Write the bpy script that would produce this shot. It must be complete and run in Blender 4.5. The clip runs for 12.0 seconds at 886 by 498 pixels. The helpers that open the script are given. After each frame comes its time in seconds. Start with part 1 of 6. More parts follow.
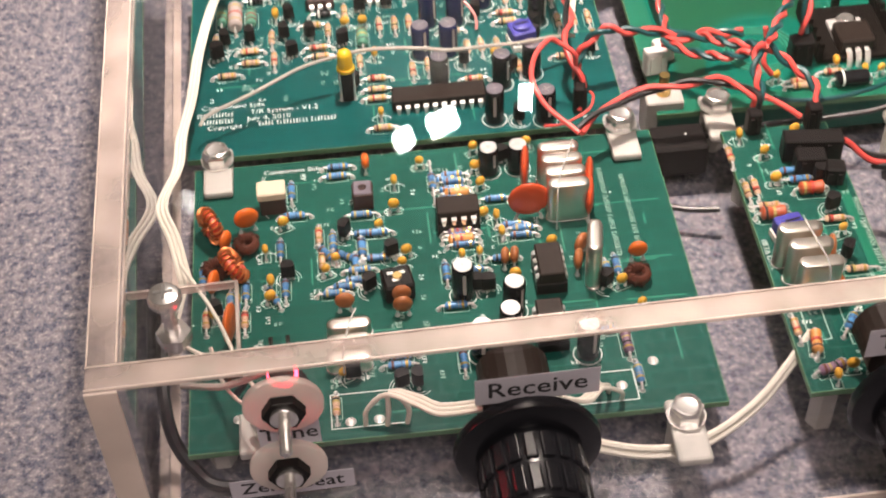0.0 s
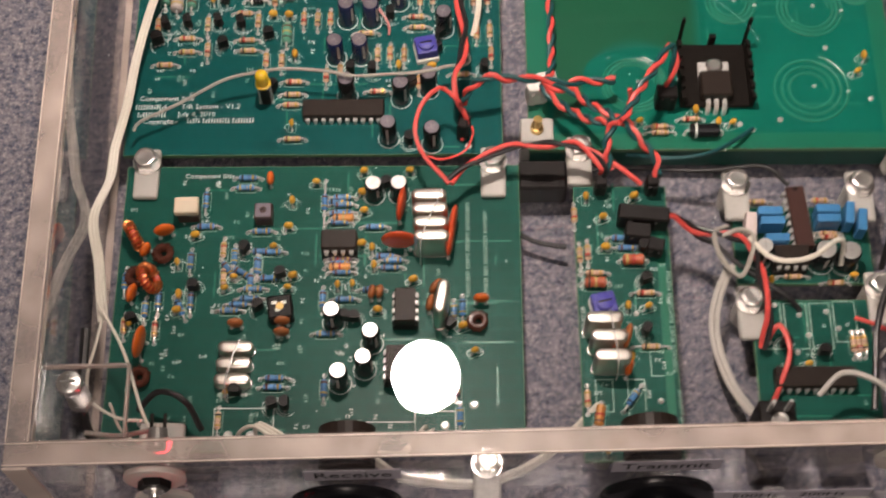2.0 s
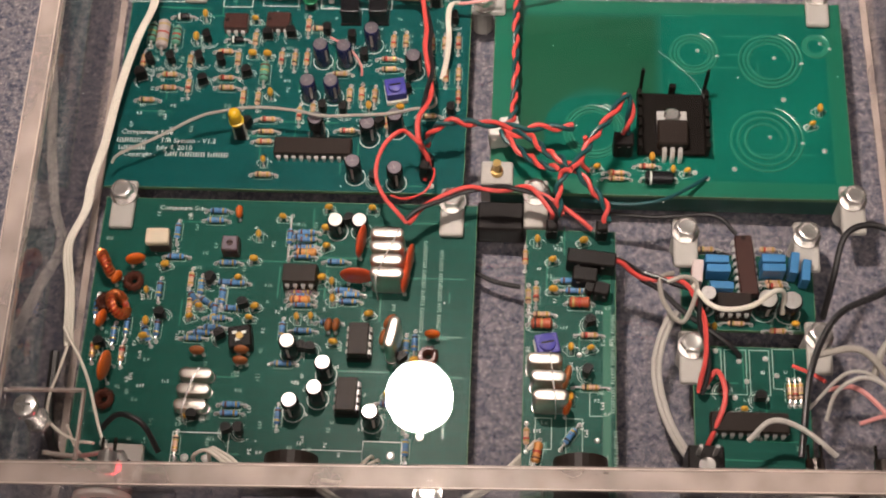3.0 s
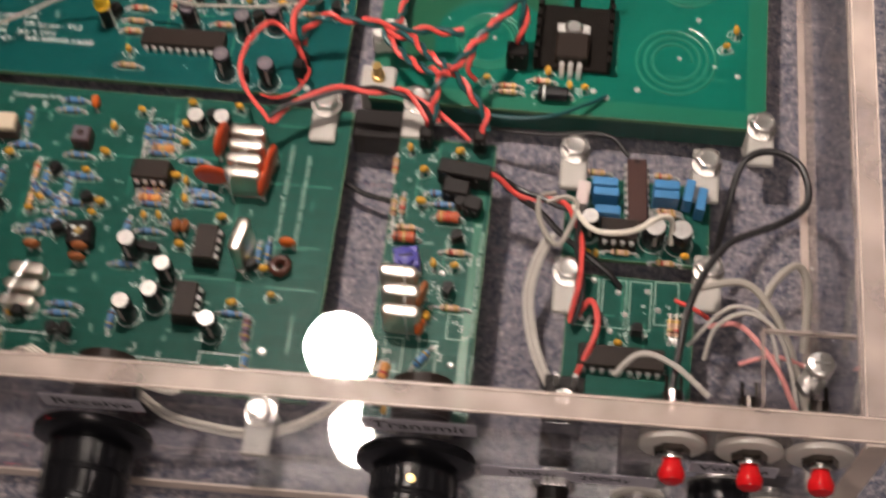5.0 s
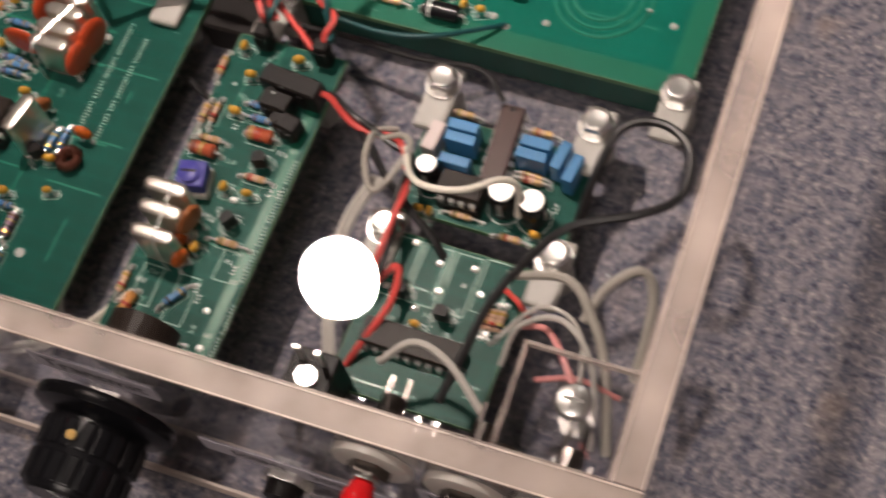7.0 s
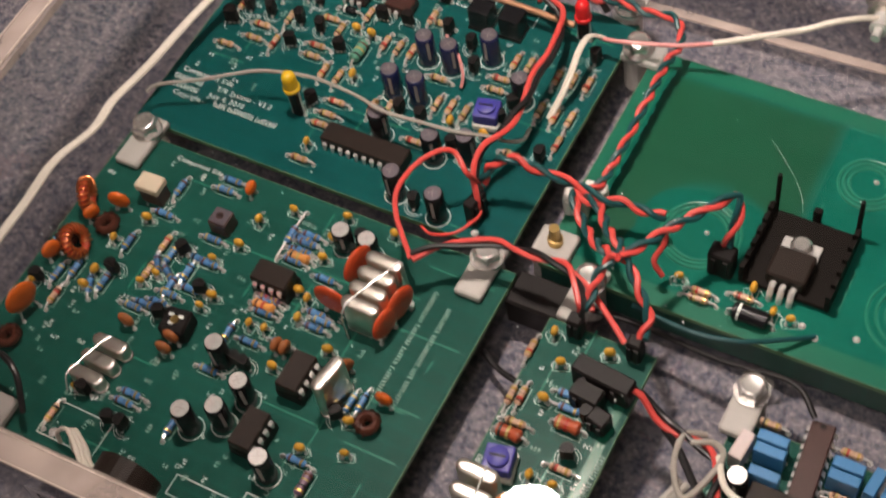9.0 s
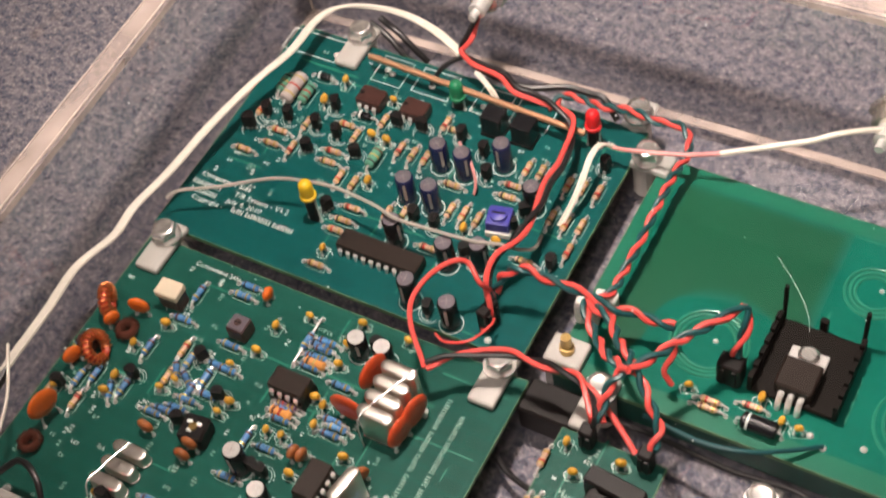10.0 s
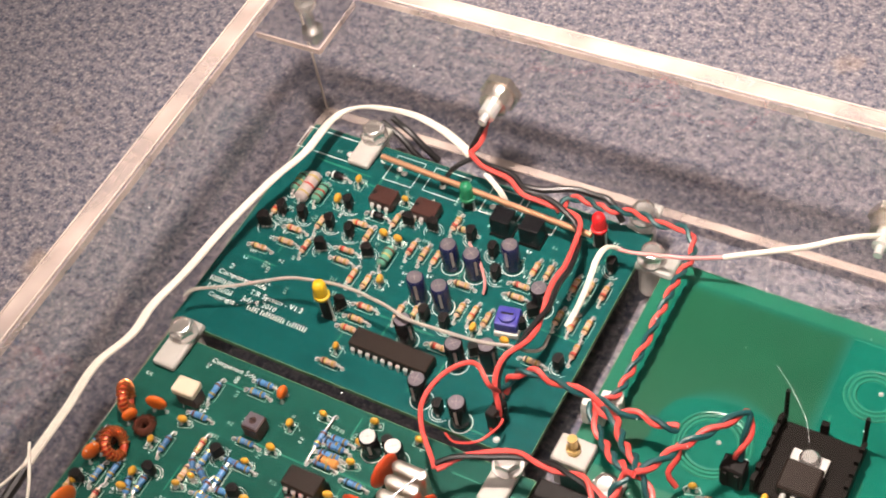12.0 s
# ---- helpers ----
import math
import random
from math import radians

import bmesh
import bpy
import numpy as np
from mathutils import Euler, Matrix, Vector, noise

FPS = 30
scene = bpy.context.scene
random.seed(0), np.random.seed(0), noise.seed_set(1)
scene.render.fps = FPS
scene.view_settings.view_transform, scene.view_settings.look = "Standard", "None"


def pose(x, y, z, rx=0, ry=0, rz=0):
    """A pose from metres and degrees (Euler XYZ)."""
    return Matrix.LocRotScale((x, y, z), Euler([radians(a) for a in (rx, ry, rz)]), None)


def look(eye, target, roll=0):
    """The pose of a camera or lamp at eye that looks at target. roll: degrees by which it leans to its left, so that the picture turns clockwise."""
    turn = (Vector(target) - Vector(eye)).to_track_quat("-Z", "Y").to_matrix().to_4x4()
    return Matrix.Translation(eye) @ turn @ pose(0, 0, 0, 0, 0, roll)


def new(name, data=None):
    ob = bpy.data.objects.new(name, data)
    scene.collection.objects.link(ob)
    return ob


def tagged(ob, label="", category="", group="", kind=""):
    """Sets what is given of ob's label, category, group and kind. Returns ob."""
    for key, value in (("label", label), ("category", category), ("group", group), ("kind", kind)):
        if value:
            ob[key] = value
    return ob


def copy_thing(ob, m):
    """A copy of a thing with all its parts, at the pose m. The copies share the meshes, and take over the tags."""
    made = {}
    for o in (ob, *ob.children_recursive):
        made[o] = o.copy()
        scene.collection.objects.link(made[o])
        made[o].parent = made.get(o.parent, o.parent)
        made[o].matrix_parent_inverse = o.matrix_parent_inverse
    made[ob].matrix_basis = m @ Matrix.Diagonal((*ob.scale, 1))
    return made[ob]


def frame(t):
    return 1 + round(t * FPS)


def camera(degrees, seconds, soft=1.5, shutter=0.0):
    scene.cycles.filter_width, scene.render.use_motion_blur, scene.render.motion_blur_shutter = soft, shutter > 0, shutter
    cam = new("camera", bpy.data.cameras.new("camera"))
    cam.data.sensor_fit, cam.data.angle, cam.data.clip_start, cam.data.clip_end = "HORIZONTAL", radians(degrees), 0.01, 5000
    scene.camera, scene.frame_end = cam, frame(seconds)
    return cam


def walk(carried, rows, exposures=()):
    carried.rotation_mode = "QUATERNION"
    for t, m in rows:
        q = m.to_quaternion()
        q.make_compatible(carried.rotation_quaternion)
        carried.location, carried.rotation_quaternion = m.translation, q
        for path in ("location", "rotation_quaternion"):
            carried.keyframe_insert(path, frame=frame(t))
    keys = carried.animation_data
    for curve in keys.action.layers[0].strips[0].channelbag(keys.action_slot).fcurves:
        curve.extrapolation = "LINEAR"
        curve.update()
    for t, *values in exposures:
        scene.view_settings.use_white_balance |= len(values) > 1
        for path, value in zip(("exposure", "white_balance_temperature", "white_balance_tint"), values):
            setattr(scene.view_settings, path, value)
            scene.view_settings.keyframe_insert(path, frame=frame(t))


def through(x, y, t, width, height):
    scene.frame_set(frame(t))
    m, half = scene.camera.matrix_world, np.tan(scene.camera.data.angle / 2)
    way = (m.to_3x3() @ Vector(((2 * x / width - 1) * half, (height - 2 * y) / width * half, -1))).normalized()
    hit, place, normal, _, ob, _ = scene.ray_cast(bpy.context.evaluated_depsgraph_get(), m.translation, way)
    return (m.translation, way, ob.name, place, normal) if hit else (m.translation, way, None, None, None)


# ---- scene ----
cam = camera(33.7, 12.0, soft=1.9, shutter=0.6)
PATH = [
    (0, (-0.0183, -0.0284, 0.2627), (0.0044, 0.3155, -0.0996), -2.69),
    (0.5, (-0.0107, 0.0008, 0.3040), (0.0069, 0.2831, -0.1083), -3.10),
    (1, (0.0095, 0.0263, 0.3412), (0.0117, 0.2558, -0.1030), -4.73),
    (1.5, (0.0183, 0.0328, 0.3672), (0.0217, 0.2479, -0.0841), -1.73),
    (2, (0.0335, 0.0348, 0.3892), (0.0299, 0.2505, -0.0618), -1.15),
    (2.5, (0.0512, 0.0321, 0.4034), (0.0364, 0.2550, -0.0439), -2.48),
    (2.7, (0.0586, 0.0352, 0.4087), (0.0381, 0.2553, -0.0397), -3.62),
    (4.3, (0.0823, 0.0395, 0.3974), (0.0461, 0.2503, -0.0546), -5.79),
    (4.5, (0.1027, 0.0334, 0.3928), (0.0473, 0.2482, -0.0553), -10.19),
    (5, (0.1106, 0.0319, 0.3629), (0.0734, 0.2499, -0.0855), -3.50),
    (5.5, (0.1765, 0.0393, 0.3300), (0.0947, 0.2500, -0.1161), -11.41),
    (6, (0.2162, 0.0503, 0.3005), (0.1001, 0.2526, -0.1418), -16.33),
    (6.5, (0.2153, 0.0724, 0.2926), (0.0986, 0.2556, -0.1577), -16.10),
    (7, (0.2051, 0.0873, 0.2933), (0.0791, 0.2636, -0.1573), -16.30),
    (7.5, (0.1761, 0.0841, 0.2964), (0.0473, 0.2750, -0.1475), -12.66),
    (7.7, (0.1721, 0.0814, 0.2967), (0.0328, 0.2796, -0.1407), -12.86),
    (9.3, (0.1557, 0.0876, 0.3133), (-0.0228, 0.3081, -0.0984), -12.95),
    (9.5, (0.1559, 0.0892, 0.3160), (-0.0254, 0.3119, -0.0933), -13.16),
    (10, (0.1541, 0.0915, 0.3222), (-0.0298, 0.3224, -0.0814), -12.72),
    (10.5, (0.1524, 0.0933, 0.3281), (-0.0331, 0.3302, -0.0712), -12.28),
    (11, (0.1527, 0.0943, 0.3322), (-0.0359, 0.3357, -0.0630), -12.15),
    (11.5, (0.1526, 0.0938, 0.3348), (-0.0375, 0.3390, -0.0573), -11.95),
    (12, (0.1538, 0.0953, 0.3377), (-0.0384, 0.3387, -0.0545), -12.32),
]
EXPOSURE = [(0.0, 1.25), (0.5, 1.25), (1.0, 0.95), (1.5, 0.6), (2.0, 0.3), (2.5, 0.28), (4.5, 0.25), (5.5, 0.4), (6.0, 0.45), (6.5, 0.5), (7.0, 0.2), (7.5, -0.05), (9.5, 0.4), (10.5, 0.9), (12.0, 1.05)]
walk(cam, [(t, look(eye, target, roll)) for t, eye, target, roll in PATH], EXPOSURE)

# ---------------------------------------------------------------- light
world = bpy.data.worlds.new("room_dusk")
world.use_nodes = True
world.node_tree.nodes["Background"].inputs[0].default_value = (1.0, 0.93, 0.86, 1)
world.node_tree.nodes["Background"].inputs[1].default_value = 0.0
scene.world = world


def lamp(name, kind, m, energy, colour, **sizes):
    data = bpy.data.lights.new(name, kind)
    data.energy, data.color = energy, colour
    for key, value in sizes.items():
        if key == "radius":
            data.shadow_soft_size = value
        if key == "width":
            data.shape, data.size = "RECTANGLE", value
        if key == "depth":
            data.size_y = value
    ob = new(name, data)
    ob.matrix_world = m
    return ob


LAMP = (0.0205, 0.2707, 0.360)
bulb = lamp("desk_lamp_bulb", "SPOT", look(LAMP, (0.145, 0.42, 0.0)), 5.7, (1.0, 0.845, 0.75), radius=0.0158)
bulb.data.spot_size, bulb.data.spot_blend = radians(138), 1.0
# Broad area lamp added as soft fill; no known fixture stands here
lamp("added_fill_light", "AREA", look((0.10, -0.80, 2.05), (0.08, 0.22, 0.0)), 14.6, (1.0, 0.87, 0.79), width=0.9, depth=0.9)
lamp("wall_light", "AREA", look((0.1030, 1.68, 1.371), (0.0, 0.2, 0.062), 24), 0.50, (1.0, 0.95, 0.9), width=0.048, depth=0.028)
lamp("wall_spot", "AREA", look((0.0405, 1.68, 1.400), (0.0, 0.2, 0.062), 24), 0.12, (1.0, 0.95, 0.9), width=0.030, depth=0.028)
lamp("wall_spot", "AREA", look((0.2330, 1.68, 1.337), (0.0, 0.2, 0.062)), 0.12, (1.0, 0.95, 0.9), width=0.022, depth=0.034)

# ---------------------------------------------------------------- materials
MATS = {}


def shader(name, colour, rough=0.5, metal=0.0, grain=0.0, scale=200.0, bump=0.0, spec=0.5, spread=0.0, trans=0.0, ior=1.5, coat=0.0, second=None, weight=0.0):
    """A painted, moulded or metal surface with grain at two scales and a little difference from piece to piece."""
    if name in MATS:
        return MATS[name]
    m = bpy.data.materials.new(name)
    m.use_nodes = True
    nt = m.node_tree
    bsdf = nt.nodes["Principled BSDF"]
    bsdf.inputs["Base Color"].default_value = (*colour, 1)
    bsdf.inputs["Roughness"].default_value = rough
    bsdf.inputs["Metallic"].default_value = metal
    bsdf.inputs["Specular IOR Level"].default_value = spec
    bsdf.inputs["IOR"].default_value = ior
    bsdf.inputs["Transmission Weight"].default_value = trans
    bsdf.inputs["Coat Weight"].default_value = coat
    if weight:
        bsdf.inputs["Subsurface Weight"].default_value = weight
        bsdf.inputs["Subsurface Radius"].default_value = (0.003, 0.003, 0.003)
    if grain or spread or bump:
        co = nt.nodes.new("ShaderNodeTexCoord")
        fine = nt.nodes.new("ShaderNodeTexNoise")
        fine.inputs["Scale"].default_value = scale
        fine.inputs["Detail"].default_value = 5
        broad = nt.nodes.new("ShaderNodeTexNoise")
        broad.inputs["Scale"].default_value = scale * 0.13
        broad.inputs["Detail"].default_value = 3
        nt.links.new(co.outputs["Object"], fine.inputs["Vector"])
        nt.links.new(co.outputs["Object"], broad.inputs["Vector"])
        add = nt.nodes.new("ShaderNodeMath")
        add.operation = "ADD"
        nt.links.new(fine.outputs["Fac"], add.inputs[0])
        nt.links.new(broad.outputs["Fac"], add.inputs[1])
        rnd = nt.nodes.new("ShaderNodeObjectInfo")
        vary = nt.nodes.new("ShaderNodeMath")
        vary.operation = "MULTIPLY_ADD"
        nt.links.new(rnd.outputs["Random"], vary.inputs[0])
        vary.inputs[1].default_value = spread
        vary.inputs[2].default_value = -spread * 0.5
        level = nt.nodes.new("ShaderNodeMapRange")
        level.inputs["From Min"].default_value = 0.6
        level.inputs["From Max"].default_value = 1.4
        level.inputs["To Min"].default_value = 1.0 - grain
        level.inputs["To Max"].default_value = 1.0 + grain
        level.clamp = False
        nt.links.new(add.outputs[0], level.inputs["Value"])
        total = nt.nodes.new("ShaderNodeMath")
        total.operation = "ADD"
        nt.links.new(level.outputs[0], total.inputs[0])
        nt.links.new(vary.outputs[0], total.inputs[1])
        hsv = nt.nodes.new("ShaderNodeHueSaturation")
        hsv.inputs["Color"].default_value = (*colour, 1)
        nt.links.new(total.outputs[0], hsv.inputs["Value"])
        out = hsv.outputs["Color"]
        if second:
            mix = nt.nodes.new("ShaderNodeMix")
            mix.data_type = "RGBA"
            nt.links.new(broad.outputs["Fac"], mix.inputs["Factor"])
            nt.links.new(out, mix.inputs["A"])
            mix.inputs["B"].default_value = (*second, 1)
            out = mix.outputs["Result"]
        nt.links.new(out, bsdf.inputs["Base Color"])
        if bump:
            b = nt.nodes.new("ShaderNodeBump")
            b.inputs["Strength"].default_value = bump
            b.inputs["Distance"].default_value = 0.0004
            nt.links.new(fine.outputs["Fac"], b.inputs["Height"])
            nt.links.new(b.outputs["Normal"], bsdf.inputs["Normal"])
    MATS[name] = m
    return m


def clear_sheet(name, tint, shine=1.0):
    """Cast acrylic: what is behind shows through, the surface mirrors by Fresnel."""
    m = bpy.data.materials.new(name)
    m.use_nodes = True
    nt = m.node_tree
    nt.nodes.clear()
    out = nt.nodes.new("ShaderNodeOutputMaterial")
    clear = nt.nodes.new("ShaderNodeBsdfTransparent")
    clear.inputs["Color"].default_value = (*tint, 1)
    gloss = nt.nodes.new("ShaderNodeBsdfGlossy")
    gloss.inputs["Roughness"].default_value = 0.0
    gloss.inputs["Color"].default_value = (shine, shine, shine, 1)
    facing = nt.nodes.new("ShaderNodeLayerWeight")
    facing.inputs["Blend"].default_value = 0.5
    power = nt.nodes.new("ShaderNodeMath")
    power.operation = "POWER"
    nt.links.new(facing.outputs["Facing"], power.inputs[0])
    power.inputs[1].default_value = 5.0
    fres = nt.nodes.new("ShaderNodeMath")
    fres.operation = "MULTIPLY_ADD"
    nt.links.new(power.outputs[0], fres.inputs[0])
    fres.inputs[1].default_value = 0.96
    fres.inputs[2].default_value = 0.04
    mix = nt.nodes.new("ShaderNodeMixShader")
    nt.links.new(fres.outputs[0], mix.inputs[0])
    nt.links.new(clear.outputs[0], mix.inputs[1])
    nt.links.new(gloss.outputs[0], mix.inputs[2])
    nt.links.new(mix.outputs[0], out.inputs["Surface"])
    return m


def carpet_cloth():
    """Short blue-grey loop pile, flecked dark and tan."""
    m = bpy.data.materials.new("flecked_blue_carpet")
    m.use_nodes = True
    nt = m.node_tree
    bsdf = nt.nodes["Principled BSDF"]
    bsdf.inputs["Roughness"].default_value = 0.95
    bsdf.inputs["Specular IOR Level"].default_value = 0.1
    co = nt.nodes.new("ShaderNodeTexCoord")
    n1 = nt.nodes.new("ShaderNodeTexNoise")
    n1.inputs["Scale"].default_value = 760
    n1.inputs["Detail"].default_value = 3
    n1.inputs["Roughness"].default_value = 0.7
    n2 = nt.nodes.new("ShaderNodeTexNoise")
    n2.inputs["Scale"].default_value = 330
    n2.inputs["Detail"].default_value = 2
    n3 = nt.nodes.new("ShaderNodeTexNoise")
    n3.inputs["Scale"].default_value = 22
    n3.inputs["Detail"].default_value = 4
    for n in (n1, n2, n3):
        nt.links.new(co.outputs["Object"], n.inputs["Vector"])
    ramp = nt.nodes.new("ShaderNodeValToRGB")
    e = ramp.color_ramp.elements
    e[0].position, e[0].color = 0.36, (0.045, 0.048, 0.060, 1)
    e[1].position, e[1].color = 0.68, (0.67, 0.565, 0.52, 1)
    for p, c in ((0.46, (0.146, 0.148, 0.192, 1)), (0.57, (0.270, 0.256, 0.290, 1))):
        x = e.new(p)
        x.color = c
    nt.links.new(n1.outputs["Fac"], ramp.inputs["Fac"])
    ramp2 = nt.nodes.new("ShaderNodeValToRGB")
    f = ramp2.color_ramp.elements
    f[0].position, f[0].color = 0.38, (0.079, 0.087, 0.134, 1)
    f[1].position, f[1].color = 0.62, (0.385, 0.345, 0.35, 1)
    nt.links.new(n2.outputs["Fac"], ramp2.inputs["Fac"])
    mix = nt.nodes.new("ShaderNodeMix")
    mix.data_type = "RGBA"
    mix.inputs["Factor"].default_value = 0.45
    nt.links.new(ramp.outputs[0], mix.inputs["A"])
    nt.links.new(ramp2.outputs[0], mix.inputs["B"])
    wear = nt.nodes.new("ShaderNodeMapRange")
    wear.inputs["To Min"].default_value = 0.86
    wear.inputs["To Max"].default_value = 1.16
    nt.links.new(n3.outputs["Fac"], wear.inputs["Value"])
    hsv = nt.nodes.new("ShaderNodeHueSaturation")
    nt.links.new(mix.outputs["Result"], hsv.inputs["Color"])
    nt.links.new(wear.outputs[0], hsv.inputs["Value"])
    spots = nt.nodes.new("ShaderNodeTexNoise")
    spots.inputs["Scale"].default_value = 34
    spots.inputs["Detail"].default_value = 2
    nt.links.new(co.outputs["Object"], spots.inputs["Vector"])
    few = nt.nodes.new("ShaderNodeMapRange")
    few.inputs["From Min"].default_value = 0.68
    few.inputs["From Max"].default_value = 0.76
    few.inputs["To Max"].default_value = 0.4
    nt.links.new(spots.outputs["Fac"], few.inputs["Value"])
    stain = nt.nodes.new("ShaderNodeMix")
    stain.data_type = "RGBA"
    nt.links.new(few.outputs[0], stain.inputs["Factor"])
    nt.links.new(hsv.outputs[0], stain.inputs["A"])
    stain.inputs["B"].default_value = (0.50, 0.36, 0.25, 1)
    nt.links.new(stain.outputs["Result"], bsdf.inputs["Base Color"])
    b = nt.nodes.new("ShaderNodeBump")
    b.inputs["Strength"].default_value = 0.9
    b.inputs["Distance"].default_value = 0.0008
    nt.links.new(n1.outputs["Fac"], b.inputs["Height"])
    nt.links.new(b.outputs["Normal"], bsdf.inputs["Normal"])
    return m


def solder_mask(name, dark, light, seed):
    """Green lacquer over copper: planes and tracks shine through as slightly lighter patches."""
    m = bpy.data.materials.new(name)
    m.use_nodes = True
    nt = m.node_tree
    bsdf = nt.nodes["Principled BSDF"]
    bsdf.inputs["Roughness"].default_value = 0.36
    bsdf.inputs["Specular IOR Level"].default_value = 0.10
    co = nt.nodes.new("ShaderNodeTexCoord")
    shift = nt.nodes.new("ShaderNodeMapping")
    shift.inputs["Location"].default_value = (seed, seed * 0.7, 0)
    nt.links.new(co.outputs["Object"], shift.inputs["Vector"])
    cells = nt.nodes.new("ShaderNodeTexBrick")
    cells.offset = 0.37
    cells.inputs["Scale"].default_value = 60
    cells.inputs["Mortar Size"].default_value = 0.012
    cells.inputs["Color1"].default_value = (*dark, 1)
    cells.inputs["Color2"].default_value = (*[0.75 * a + 0.25 * b for a, b in zip(dark, light)], 1)
    cells.inputs["Mortar"].default_value = (*light, 1)
    nt.links.new(shift.outputs[0], cells.inputs["Vector"])
    cloud = nt.nodes.new("ShaderNodeTexNoise")
    cloud.inputs["Scale"].default_value = 35
    cloud.inputs["Detail"].default_value = 4
    nt.links.new(co.outputs["Object"], cloud.inputs["Vector"])
    level = nt.nodes.new("ShaderNodeMapRange")
    level.inputs["From Min"].default_value = 0.3
    level.inputs["From Max"].default_value = 0.7
    level.inputs["To Min"].default_value = 0.86
    level.inputs["To Max"].default_value = 1.12
    nt.links.new(cloud.outputs["Fac"], level.inputs["Value"])
    hsv = nt.nodes.new("ShaderNodeHueSaturation")
    nt.links.new(cells.outputs["Color"], hsv.inputs["Color"])
    nt.links.new(level.outputs[0], hsv.inputs["Value"])
    nt.links.new(hsv.outputs[0], bsdf.inputs["Base Color"])
    dust = nt.nodes.new("ShaderNodeTexNoise")
    dust.inputs["Scale"].default_value = 900
    nt.links.new(co.outputs["Object"], dust.inputs["Vector"])
    b = nt.nodes.new("ShaderNodeBump")
    b.inputs["Strength"].default_value = 0.08
    b.inputs["Distance"].default_value = 0.0002
    nt.links.new(dust.outputs["Fac"], b.inputs["Height"])
    nt.links.new(b.outputs["Normal"], bsdf.inputs["Normal"])
    return m


ACRYLIC = clear_sheet("clear_acrylic", (0.97, 0.97, 0.975))
LID_ACRYLIC = clear_sheet("clear_lid_acrylic", (0.985, 0.985, 0.985))


def frosted_edge(name, colour, least, most, through):
    """Saw-cut acrylic: a cream frosted skin that lets light and some of what is behind it through."""
    m = shader(name, colour, 0.42, grain=0.2, scale=240, bump=0.35)
    nt = m.node_tree
    bsdf, out = nt.nodes["Principled BSDF"], nt.nodes["Material Output"]
    clear = nt.nodes.new("ShaderNodeBsdfTransparent")
    clear.inputs["Color"].default_value = (0.95, 0.93, 0.92, 1)
    co = nt.nodes.new("ShaderNodeTexCoord")
    streak = nt.nodes.new("ShaderNodeTexNoise")
    streak.inputs["Scale"].default_value = 60
    streak.inputs["Detail"].default_value = 6
    nt.links.new(co.outputs["Object"], streak.inputs["Vector"])
    level = nt.nodes.new("ShaderNodeMapRange")
    level.inputs["From Min"].default_value = 0.3
    level.inputs["From Max"].default_value = 0.7
    level.inputs["To Min"].default_value = least
    level.inputs["To Max"].default_value = most
    nt.links.new(streak.outputs["Fac"], level.inputs["Value"])
    mix = nt.nodes.new("ShaderNodeMixShader")
    glow = nt.nodes.new("ShaderNodeBsdfTranslucent")
    glow.inputs["Color"].default_value = (0.95, 0.86, 0.79, 1)
    skin = nt.nodes.new("ShaderNodeMixShader")
    skin.inputs[0].default_value = through
    nt.links.new(bsdf.outputs[0], skin.inputs[1])
    nt.links.new(glow.outputs[0], skin.inputs[2])
    nt.links.new(level.outputs[0], mix.inputs[0])
    nt.links.new(skin.outputs[0], mix.inputs[1])
    nt.links.new(clear.outputs[0], mix.inputs[2])
    nt.links.new(mix.outputs[0], out.inputs["Surface"])
    return m


def see_through(m, share):
    """Lets some of what is behind a milky plastic show."""
    nt = m.node_tree
    clear = nt.nodes.new("ShaderNodeBsdfTransparent")
    mix = nt.nodes.new("ShaderNodeMixShader")
    mix.inputs[0].default_value = share
    nt.links.new(nt.nodes["Principled BSDF"].outputs[0], mix.inputs[1])
    nt.links.new(clear.outputs[0], mix.inputs[2])
    nt.links.new(mix.outputs[0], nt.nodes["Material Output"].inputs["Surface"])
    return m


PALE_NYLON = see_through(shader("translucent_nylon", (0.62, 0.60, 0.57), 0.35, grain=0.1, scale=300), 0.5)
SAWN = frosted_edge("sawn_acrylic_edge", (0.72, 0.595, 0.535), 0.34, 0.84, 0.0)
# Paler, denser copy of SAWN: glow of piped light put into its colour
SAWN_END_LIT = frosted_edge("sawn_acrylic_end_lit", (0.86, 0.75, 0.68), 0.06, 0.26, 0.4)
CARPET = carpet_cloth()
GREEN = solder_mask("green_solder_mask", (0.009, 0.068, 0.052), (0.016, 0.108, 0.082), 0.0)
GREEN_DARK = solder_mask("dark_green_solder_mask", (0.004, 0.066, 0.065), (0.008, 0.102, 0.096), 0.31)
GREEN_BRIGHT = solder_mask("bright_green_solder_mask", (0.003, 0.122, 0.086), (0.006, 0.150, 0.106), 0.57)
FR4_EDGE = shader("cut_board_edge", (0.09, 0.20, 0.10), 0.6, grain=0.2, scale=900)
SILK = shader("white_silkscreen", (0.72, 0.76, 0.72), 0.6, grain=0.12, scale=1500)
STEEL = shader("zinc_plated_steel", (0.80, 0.77, 0.74), 0.27, 0.9, grain=0.12, scale=700, bump=0.08)
TIN = shader("tinned_wire", (0.90, 0.88, 0.85), 0.26, 0.55, grain=0.1, scale=900)
SOLDER = shader("solder_fillet", (0.86, 0.84, 0.81), 0.28, 0.6, grain=0.1, scale=900)
